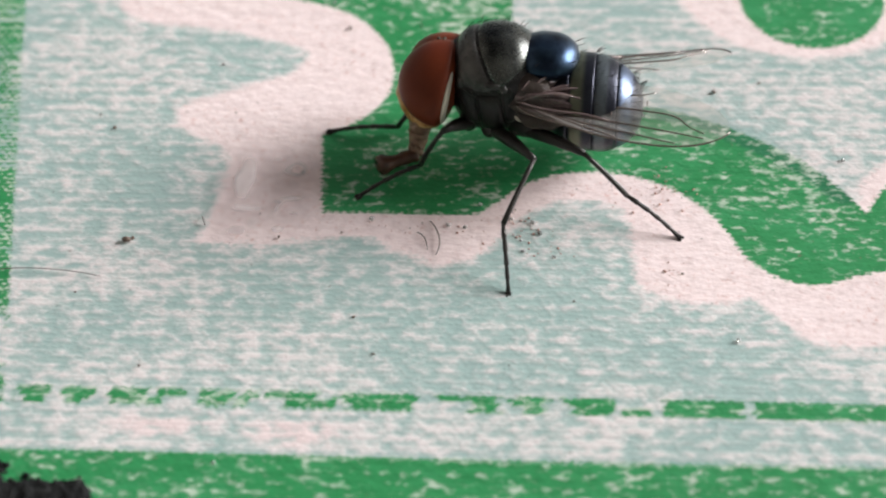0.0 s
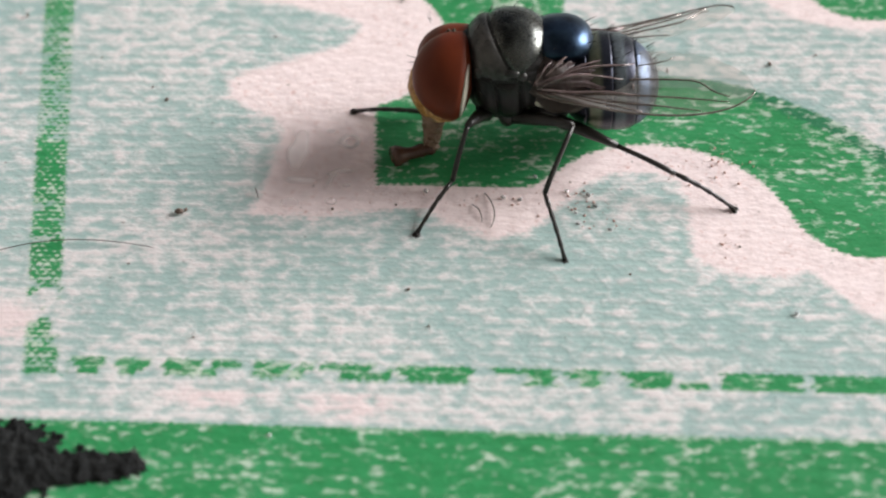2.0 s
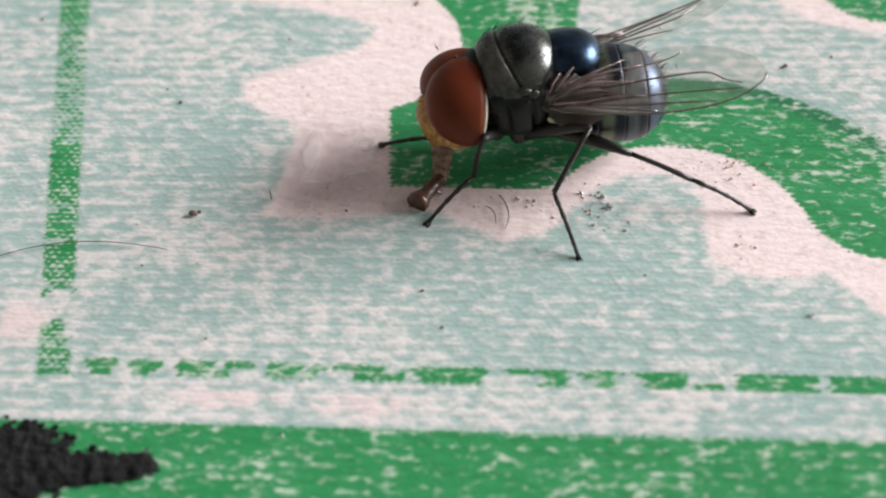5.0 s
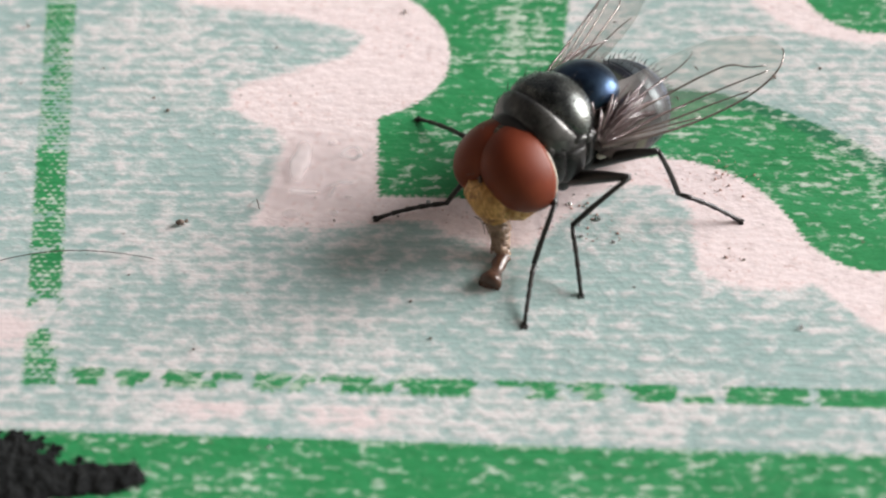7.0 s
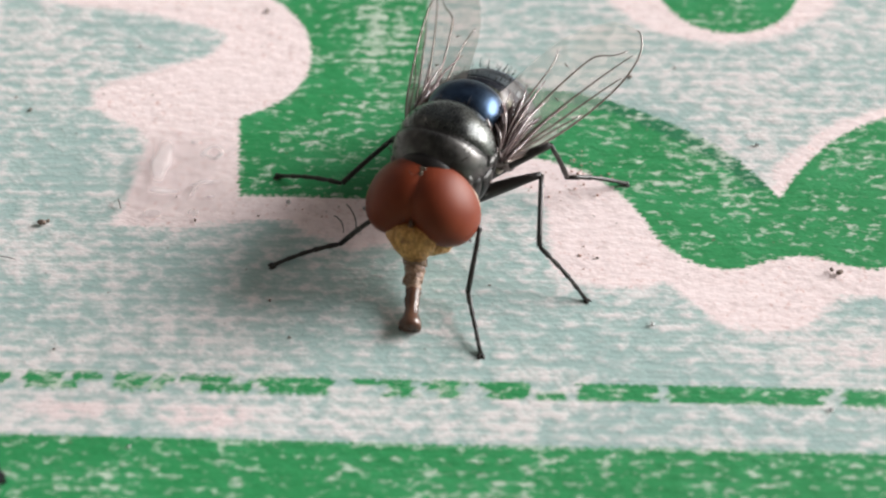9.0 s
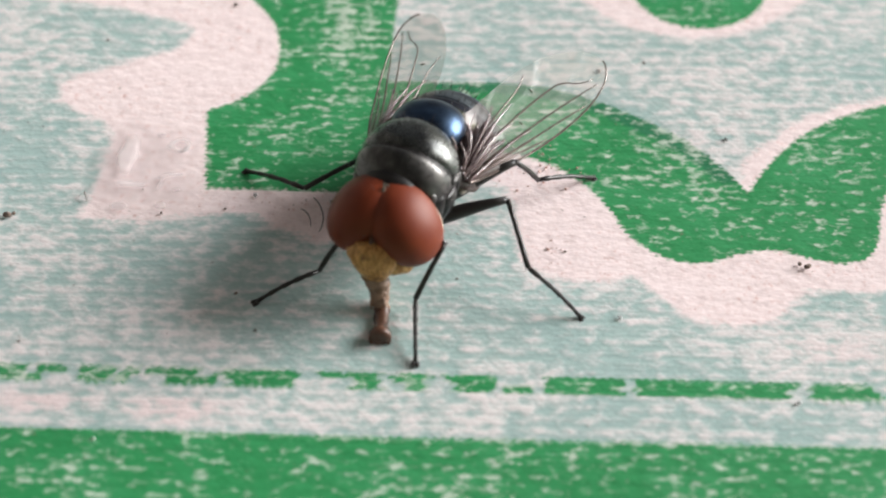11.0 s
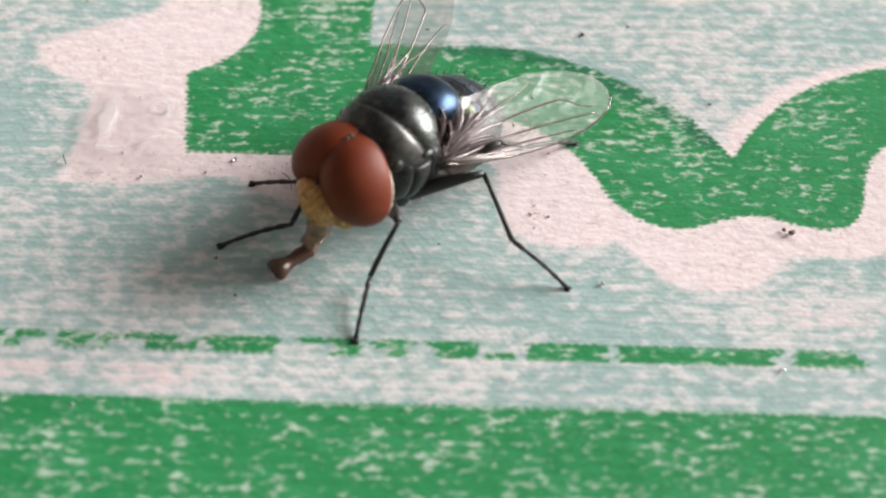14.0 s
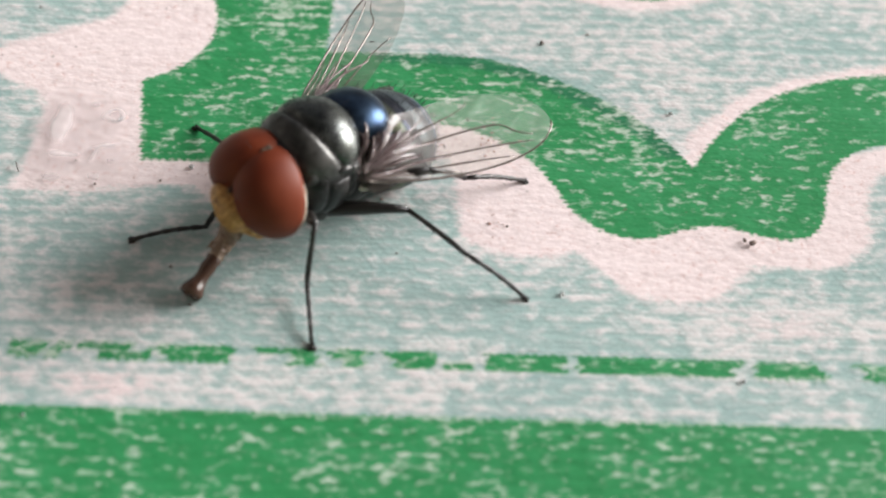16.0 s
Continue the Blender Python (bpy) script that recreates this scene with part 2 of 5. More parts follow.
MAT_SHEET = print_material()
MAT_EYE = eye_material()
MAT_THORAX = shell_material("thorax_shell", (0.011, 0.012, 0.013), (0.098, 0.104, 0.096), 0.78, 0.27, 0.04)
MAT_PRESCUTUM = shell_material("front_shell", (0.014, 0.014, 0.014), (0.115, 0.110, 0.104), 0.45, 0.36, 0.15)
MAT_FLANK = shell_material("flank_plate_shell", (0.008, 0.008, 0.008), (0.024, 0.022, 0.021), 0.1, 0.34, 0.0, specular=0.28)
MAT_SCUTELLUM = shell_material("scutellum_shell", (0.012, 0.021, 0.042), (0.045, 0.076, 0.125), 0.95, 0.31, 0.03)
MAT_PLEURA = shell_material("flank_shell", (0.009, 0.008, 0.008), (0.024, 0.022, 0.021), 0.1, 0.42, specular=0.25)
MAT_ABDOMEN = abdomen_material()
MAT_HEAD = plain_material("head_shell", (0.030, 0.024, 0.018), (0.10, 0.075, 0.045), 0.6)
MAT_FACE = face_material("face_down", (0.30, 0.125, 0.025), (0.66, 0.35, 0.105), (0.15, 0.05, 0.018))
MAT_CHEEK = face_material("cheek_down", (0.38, 0.18, 0.05), (0.72, 0.46, 0.19), (0.26, 0.085, 0.03))
MAT_RIM = plain_material("eye_rim_down", (0.50, 0.46, 0.38), (0.66, 0.62, 0.52), 0.5)
MAT_ROSTRUM = plain_material("proboscis_skin", (0.10, 0.05, 0.03), (0.44, 0.30, 0.21), 0.2, 2.2, relief=0.00012)
MAT_LABELLUM = plain_material("labellum_skin", (0.04, 0.02, 0.014), (0.13, 0.065, 0.042), 0.22)
MAT_LEG = plain_material("leg_shell", (0.007, 0.006, 0.006), (0.022, 0.018, 0.015), 0.42)
MAT_BRISTLE = plain_material("bristle", (0.008, 0.007, 0.006), (0.02, 0.017, 0.014), 0.4)
MAT_WING = wing_material()
MAT_VEIN = plain_material("wing_vein", (0.06, 0.042, 0.035), (0.30, 0.24, 0.215), 0.13, Specular_IOR_Level=0.95, Metallic=0.4)
MAT_FOLD = plain_material("wing_fold", (0.055, 0.032, 0.032), (0.30, 0.22, 0.215), 0.16, 3.0, Coat_Weight=0.6, Coat_Roughness=0.12, relief=0.00006, Specular_IOR_Level=0.8)
MAT_CALYPTER = plain_material("calypter_skin", (0.045, 0.032, 0.028), (0.17, 0.135, 0.12), 0.38, 1.4, relief=0.00005, Specular_IOR_Level=0.45)
MAT_GRIT = plain_material("dark_grit", (0.085, 0.062, 0.050), (0.24, 0.18, 0.145), 0.8)
MAT_RUST = plain_material("red_crumb", (0.36, 0.17, 0.135), (0.60, 0.40, 0.34), 0.7)
MAT_CRYSTAL = plain_material("sugar_crystal", (0.80, 0.80, 0.80), (0.9, 0.9, 0.88), 0.08, Transmission_Weight=0.7)
MAT_HAIR = plain_material("fibre", (0.06, 0.05, 0.045), (0.16, 0.13, 0.11), 0.5)
MAT_CRUST = plain_material("black_crust", (0.004, 0.005, 0.006), (0.024, 0.025, 0.024), 0.9, 1.8, relief=0.0003, Specular_IOR_Level=0.15)
MAT_WET = wet_material()
MAT_WALL = plain_material("wall_plaster", (0.10, 0.09, 0.08), (0.16, 0.145, 0.13), 0.9, 0.01, relief=0.001)


# ---- mesh helpers ----
def part(name, bm, material, parent=None, label="", smooth=True):
    """Links a bmesh drawn in millimetres as one mesh object under a thing or part."""
    bmesh.ops.scale(bm, vec=(MM, MM, MM), verts=bm.verts)
    me = bpy.data.meshes.new(name)
    bm.to_mesh(me)
    bm.free()
    me.materials.append(material)
    if smooth:
        me.shade_smooth()
    ob = new(name, me)
    ob.parent = parent
    if label:
        ob["label"] = label
    return ob


def tube(bm, pts, radii, sides=8):
    """A tapered tube along points."""
    pts = [Vector(p) for p in pts]
    rings = []
    for i, p in enumerate(pts):
        d = (pts[min(i + 1, len(pts) - 1)] - pts[max(i - 1, 0)]).normalized()
        a = d.orthogonal().normalized() if i == 0 else (rings_up - d * rings_up.dot(d)).normalized()
        rings_up = a
        b = d.cross(a)
        r = radii[i] if isinstance(radii, (list, tuple)) else radii
        rings.append([bm.verts.new(p + (a * math.cos(q) + b * math.sin(q)) * r) for q in (2 * math.pi * s / sides for s in range(sides))])
    for u, v in zip(rings, rings[1:]):
        for s in range(sides):
            bm.faces.new((u[s], u[(s + 1) % sides], v[(s + 1) % sides], v[s]))
    bm.faces.new(rings[0][::-1])
    bm.faces.new(rings[-1])


def loft(bm, rings, around=40):
    """A body lofted along x. Each ring: x, centre z, half-width y, half-height up, half-height down."""
    loops = []
    for x, zc, ry, up, dn in rings:
        loops.append([bm.verts.new((x, ry * math.sin(q), zc + (up if math.cos(q) > 0 else dn) * math.cos(q))) for q in (2 * math.pi * s / around for s in range(around))])
    for u, v in zip(loops, loops[1:]):
        for s in range(around):
            bm.faces.new((u[s], v[s], v[(s + 1) % around], u[(s + 1) % around]))
    bm.faces.new(loops[0])
    bm.faces.new(loops[-1][::-1])
    return loops


def ellipsoid(bm, centre, radii, u=40, v=28, turn=None):
    m = Matrix.Translation(centre) @ (turn or Matrix()) @ Matrix.Diagonal((*radii, 1))
    return bmesh.ops.create_uvsphere(bm, u_segments=u, v_segments=v, radius=1, matrix=m)["verts"]


def oval(bm, radii, rear, m):
    """An ellipsoid about the origin whose rear half is flattened to the share rear, then placed by m."""
    for v in ellipsoid(bm, (0, 0, 0), radii, 72, 48):
        if v.co.x < 0:
            v.co.x *= rear
    bmesh.ops.transform(bm, matrix=m, verts=bm.verts)


def smooth_line(pts, rounds=3, closed=True):
    """Corner cutting; a point given twice stays a corner."""
    p = np.array(pts, float)
    for _ in range(rounds):
        q = np.roll(p, -1, 0) if closed else p[1:]
        a = p if closed else p[:-1]
        p = np.stack([0.75 * a + 0.25 * q, 0.25 * a + 0.75 * q], 1).reshape(-1, 2)
    return p


def distance(points, outline):
    """Signed distance to a closed outline, positive inside."""
    a, b = outline, np.roll(outline, -1, 0)
    best, inside = np.full(len(points), 1e9), np.zeros(len(points), bool)
    for (x0, y0), (x1, y1) in zip(a, b):
        d = np.array((x1 - x0, y1 - y0))
        n = d @ d
        if n < 1e-12:
            continue
        w = points - (x0, y0)
        s = np.clip(w @ d / n, 0, 1)
        best = np.minimum(best, ((w - s[:, None] * d) ** 2).sum(1))
        cross = (y0 > points[:, 1]) != (y1 > points[:, 1])
        inside ^= cross & (points[:, 0] < x0 + (points[:, 1] - y0) * d[0] / (d[1] if abs(d[1]) > 1e-12 else 1e-12))
    return np.where(inside, 1, -1) * np.sqrt(best)


# ---- the printed sheet ----
# Outlines of the printed figures, in millimetres on the sheet.
GREEN_LETTERS = [
    (-4.4, 10.1), (-4.4, 10.1), (0.8, 10.0), (2.1, 10.0), (3.1, 11.0), (4.3, 12.1), (5.9, 12.65), (7.8, 12.65), (9.7, 12.05), (11.3, 10.9),
    (12.4, 9.3), (13.1, 7.8), (14.3, 6.75), (15.7, 6.35), (16.9, 6.7), (18.1, 7.2), (19.2, 7.3), (20.5, 6.8), (21.6, 6.55), (22.8, 6.75),
    (23.4, 7.7), (23.6, 9.3), (24.0, 10.6), (25.0, 11.6), (26.4, 12.1), (32, 12.4), (32, 17.0), (25.6, 16.1), (23.9, 15.7), (21.3, 14.4),
    (19.5, 12.6), (18.2, 10.5), (18.2, 10.5), (17.3, 11.9), (15.9, 13.4), (14.1, 14.7), (11.9, 15.9), (10.0, 16.6), (8.1, 16.85), (6.1, 16.8),
    (2.95, 16.8), (2.95, 16.8), (3.1, 19.3), (3.3, 22.0), (3.6, 30)]
GREEN_LETTERS_TOP = [(-13, 30), (-12.5, 24.8), (-10, 23.9), (-5.9, 23.4), (-3.7, 22.4), (-2.2, 20.6), (-1.75, 18.5), (-2.15, 16.7), (-3.5, 15.3), (-4.75, 14.7), (-4.75, 14.7), (-4.6, 12.5)]
PINK_OUTLINE = [
    (-14.9, 23.4), (-14.0, 22.0), (-11.4, 21.5), (-8.3, 21.0), (-6.2, 20.2), (-5.7, 19.5), (-6.5, 18.4), (-8.5, 17.7), (-10.6, 16.6), (-11.5, 15.55),
    (-10.4, 14.5), (-8.8, 13.8), (-8.5, 12.4), (-8.9, 10.6), (-9.5, 8.2), (-9.5, 8.2), (-5.9, 8.2), (-2.4, 8.9), (-1.7, 8.1), (-0.3, 7.3),
    (1.8, 7.2), (2.9, 8.5), (4.1, 10.1), (5.7, 11.0), (7.6, 10.8), (8.5, 9.7), (8.5, 8.0), (8.6, 6.4), (9.9, 5.35), (11.6, 5.2),
    (13.3, 5.7), (14.1, 4.7), (15.2, 3.55), (17.0, 3.1), (18.9, 3.5), (19.9, 4.6), (20.6, 5.2), (22.8, 5.0), (24.5, 5.5), (25.2, 6.6),
    (25.15, 8.1), (25.4, 9.7), (26.2, 10.7), (32, 11.4), (32, 14)]
PINK_OUTLINE_BACK = [(21, 10), (14, 10.5), (8, 15), (0, 13.5), (0, 26), (-15, 26)]
PINK_STROKE = [(17.7, 11.3), (18.8, 13.0), (20.6, 14.75), (22.6, 15.75), (25.6, 16.65), (32, 17.6), (32, 15), (22, 13), (19.5, 11.4), (18.2, 10.2), (17.9, 10.4)]


OVERPRINT = [(5.5, 16.9), (8.0, 16.8), (10.0, 16.5), (11.9, 15.8), (14.1, 14.5), (15.9, 13.2), (17.3, 11.6)]
# where ink is left along the two rows of the dashed line, and how much of it is rubbed
DASH_UPPER = [
    (-15.7, -14.2, 0.14), (-13.7, -12.7, 0.18), (-11.9, -10.8, 0.14), (-10.3, -9.0, 0.14), (-8.5, -7.1, 0.16), (-7.0, -5.9, 0.22), (-5.8, -3.9, 0.20), (-3.1, -1.6, 0.14), (-1.6, 0.0, 0.0), (0.75, 1.6, 0.24),
    (1.8, 3.3, 0.18), (3.6, 5.2, 0.16), (5.7, 6.2, 0.18), (6.3, 7.8, 0.14), (9.5, 12.6, 0.05), (12.95, 19.2, 0.02), (19.75, 22.3, 0.08), (23.6, 27.0, 0.18)]
DASH_LOWER = [
    (-15.4, -14.6, 0.16), (-13.6, -12.9, 0.18), (-11.7, -9.9, 0.11), (-8.2, -7.6, 0.18), (-7.5, -6.4, 0.16), (-5.0, -3.1, 0.2), (-2.6, -0.1, 0.05),
    (2.1, 3.3, 0.14), (3.9, 5.1, 0.14), (6.1, 7.5, 0.14), (7.9, 9.2, 0.14), (9.6, 12.6, 0.0), (12.95, 19.0, 0.0), (19.8, 22.6, 0.05), (24.0, 26.0, 0.18)]


def ring_points(cx, cy, rx, ry, n=48):
    return np.array([(cx + rx * math.cos(2 * math.pi * i / n), cy + ry * math.sin(2 * math.pi * i / n)) for i in range(n)])


def box_distance(p, x0, x1, y0, y1):
    return np.minimum(np.minimum(p[:, 0] - x0, x1 - p[:, 0]), np.minimum(p[:, 1] - y0, y1 - p[:, 1]))


def blob(p, x, y, rx, ry):
    return np.exp(-(((p[:, 0] - x) / rx) ** 2 + ((p[:, 1] - y) / ry) ** 2))


def make_sheet():
    xs = np.concatenate([[-4000, -1500, -600, -300, -120, -60, -35], np.arange(-25, 31.01, 0.2), [40, 65, 120, 300, 600, 1500, 4000]])
    ys = np.concatenate([[-4000, -1500, -600, -300, -120, -50, -20], np.arange(-9, 28.01, 0.2), [34, 50, 120, 300, 600, 1500, 4000]])
    gx, gy = np.meshgrid(xs, ys)
    p = np.stack([gx.ravel(), gy.ravel()], 1)
    green = np.maximum(distance(p, smooth_line(GREEN_LETTERS + GREEN_LETTERS_TOP)), distance(p, ring_points(16.9, 24.0, 3.3, 3.5)))
    strip = box_distance(np.stack([p[:, 0] + 16.85 + 0.128 * (p[:, 1] - 0.4), p[:, 1]], 1), -0.68, 0.68, -0.35, 40)
    dash = box_distance(np.stack([p[:, 0], p[:, 1] + 0.008 * p[:, 0]], 1), -15.7, 60, -0.42, 0.45)
    band = -2.66 - 0.006 * p[:, 0] - p[:, 1]
    green = np.maximum.reduce([green, strip, dash, np.minimum(band, 30 + p[:, 1])])
    pink = np.maximum.reduce([distance(p, smooth_line(PINK_OUTLINE + PINK_OUTLINE_BACK)), distance(p, smooth_line(PINK_STROKE)), distance(p, ring_points(16.5, 25.3, 5.9, 5.45))])
    # how far the ink is rubbed away
    wear, rub = np.zeros(len(p)), np.zeros(len(p))
    on_dash = dash > -0.4
    ragged = np.array([noise.noise(Vector((x * 0.9, y * 3.5, 5.0))) for x, y in p]) * 0.5
    # the dashed line is two rows of the weave, each worn through in its own places
    upper = p[:, 1] + 0.008 * p[:, 0] > 0.02
    rub[on_dash] = 1.25
    px = p[:, 0] + ragged
    for row, kept in ((upper, DASH_UPPER), (~upper, DASH_LOWER)):
        for x0, x1, w in kept:
            rub[on_dash & row & (px > x0) & (px < x1)] = w
    on_strip = strip > -0.4
    patches = np.array([noise.noise(Vector((x * 0.9, y * 2.0, 12.0))) for x, y in p])
    rub[on_strip] = (0.12 + 1.7 * np.maximum(0, patches - 0.08))[on_strip]
    for y0, y1, w in [(2.0, 3.9, 1.2), (0.6, 2.0, 0.12), (12.6, 20.0, 0.42), (11.2, 13.0, 0.12), (-1, 0.6, 0.35), (3.9, 5.0, 0.12)]:
        inside = on_strip & (p[:, 1] + patches * 1.5 + ragged > y0) & (p[:, 1] + patches * 1.5 + ragged < y1)
        rub[inside] = np.maximum(w, rub[inside])
    for x, y, rx, ry, w in [(1.3, 20.3, 1.3, 2.8, 0.5), (-0.5, 23.5, 2.5, 1.0, 0.4), (-4.5, -1.6, 2.2, 0.9, 0.8), (-10.0, -1.3, 2.5, 0.8, 0.7), (-18.5, 2.3, 1.5, 1.3, 0.8), (15.6, 13.4, 2.2, 1.4, 0.42),
                            (21, 2.0, 4, 1.2, 0.5), (13, 0.9, 3, 0.5, -0.3), (-14, 18, 3, 4, 0.25), (-9.8, 11, 1.5, 3, 0.15), (-11.8, 12.4, 2.4, 2.4, -0.4), (2.0, 5.0, 4, 2.5, -0.3), (10, 2.2, 6, 1.5, -0.2), (16.5, -1.7, 4, 0.6, -0.5)]:
        wear += w * blob(p, x, y, rx, ry)
    over = np.full(len(p), 1e9)
    for (x0, y0), (x1, y1) in zip(OVERPRINT, OVERPRINT[1:]):
        d = np.array((x1 - x0, y1 - y0))
        w = p - (x0, y0)
        f = np.clip(w @ d / (d @ d), 0, 1)
        over = np.minimum(over, ((w - f[:, None] * d) ** 2).sum(1))
    over = np.exp(-over / 0.75 ** 2)
    z = 0.05 * np.sin(p[:, 0] * 0.21 + 0.7) * np.sin(p[:, 1] * 0.27) * (np.abs(p).max(1) < 33)
    nx, ny = len(xs), len(ys)
    idx = np.arange(nx * ny).reshape(ny, nx)
    faces = np.stack([idx[:-1, :-1], idx[:-1, 1:], idx[1:, 1:], idx[1:, :-1]], -1).reshape(-1, 4)
    me = bpy.data.meshes.new("ground")
    me.from_pydata(np.concatenate([p, z[:, None]], 1) * MM, [], faces.tolist())
    for name, values in (("green", green), ("pink", pink), ("wear", wear), ("rub", rub), ("over", over), ("halftone", np.where(strip > -0.5, 1.0, 0.0))):
        a = me.attributes.new(name, "FLOAT", "POINT")
        a.data.foreach_set("value", np.clip(values, -5, 5).astype(np.float32))
    me.shade_smooth()
    me.materials.append(MAT_SHEET)
    ob = new("ground", me)
    tagged(ob, "worn woven plastic sheet printed in green, teal and pink", "plastic sheet", kind="structure")


make_sheet()


def make_wall(name, x0, x1, y0, y1):
    bm = bmesh.new()
    bmesh.ops.create_cube(bm, size=1, matrix=Matrix.Translation(((x0 + x1) / 2, (y0 + y1) / 2, 1100)) @ Matrix.Diagonal((x1 - x0, y1 - y0, 2600, 1)))
    tagged(part(name, bm, MAT_WALL, None, smooth=False), "plain dull grey-brown wall out of view, added to darken reflections", "wall", kind="structure")


# unseen walls, added to block bright sky behind and left of the camera
make_wall("shade_wall_south", -1400, 1200, -800, -620)
make_wall("shade_wall_west", -1100, -920, -600, 1500)


def make_shade_ceiling():
    """An unseen roof added to block the sky overhead, open to the daylight on two sides."""
    bm = bmesh.new()
    bmesh.ops.create_cube(bm, size=1, matrix=Matrix.Translation((350, 350, 2480)) @ Matrix.Diagonal((3500, 2300, 160, 1)))
    tagged(part("ceiling", bm, MAT_WALL, None, smooth=False), "plain dull grey-brown ceiling out of view, added to block the sky", "ceiling", kind="structure")


make_shade_ceiling()


# ---- the fly ----
WING_BASE = (-0.8, 1.84, -0.5)
HIP = {"front": (0.95, 0.8, -2.05), "mid": (0.05, 0.9, -2.25), "hind": (-1.05, 0.8, -2.15)}
FEMUR = {"front": 2.05, "mid": 3.43, "hind": 3.72}
TIBIA = {"front": 2.55, "mid": 3.0, "hind": 2.65}
TARSUS = {"front": 2.88, "mid": 2.9, "hind": 2.75}
# how steeply each foot rises to its ankle, in degrees, and where its knee points: up, outwards, forwards
STANCE = {(1, "front"): (10, 0.42, 0.81, 0.40), (1, "mid"): (30, 0.58, 0.10, -0.81), (1, "hind"): (19, 0.81, 0.55, -0.22),
          (-1, "front"): (4, 0.45, 0.2, 0.8), (-1, "mid"): (10, 0.06, 0.60, -0.80), (-1, "hind"): (30, 0.3, 0.0, -1.0)}
ROSTRUM, LABELLUM = 1.55, 1.75


def bristles(bm, spots, length, radius, rng, lean=(-0.6, 0, 0)):
    for spot, normal in spots:
        n = (Vector(normal) + Vector(lean) + Vector([rng.uniform(-0.25, 0.25) for _ in range(3)])).normalized()
        a = Vector(spot) - n * 0.05
        s = length * rng.uniform(0.7, 1.15)
        mid = a + n * s * 0.55
        tip = mid + (n + Vector((-0.25, 0, -0.1))).normalized() * s * 0.45
        tube(bm, [a, mid, tip], [radius, radius * 0.7, radius * 0.15], 4)


def thorax_radius(q):
    """Half-height and half-width of the thorax at q from -1 (rear) to 1 (front)."""
    r = math.sqrt(max(0.0, 1 - abs(q) ** (2.7 if q > 0 else 2.25)))
    return r


def plate(bm, x_front, x_rear, a0, a1, bulge, sunk=0.06, nu=26, nv=36):
    """A domed shell plate on the thorax, between two angles from the top; its rim dips into the body."""
    grid = []
    for i in range(nu + 1):
        u = -math.cos(math.pi * i / nu)
        line = []
        for j in range(nv + 1):
            v = -math.cos(math.pi * j / nv)
            a = a0 + (a1 - a0) * (v + 1) / 2
            x = x_rear(a) + (x_front(a) - x_rear(a)) * (u + 1) / 2
            r = thorax_radius(x / 2.05)
            h = -sunk + (bulge + sunk) * math.sqrt(max(0.0, 1 - abs(u) ** 3)) * math.sqrt(max(0.0, 1 - abs(v) ** 5))
            up = 2.02 if math.cos(a) > 0 else 2.55
            line.append(bm.verts.new((x, (1.98 * r + h) * math.sin(a), -0.02 + (up * r + h) * math.cos(a))))
        grid.append(line)
    for p, q in zip(grid, grid[1:]):
        for j in range(nv):
            bm.faces.new((p[j], q[j], q[j + 1], p[j + 1]))


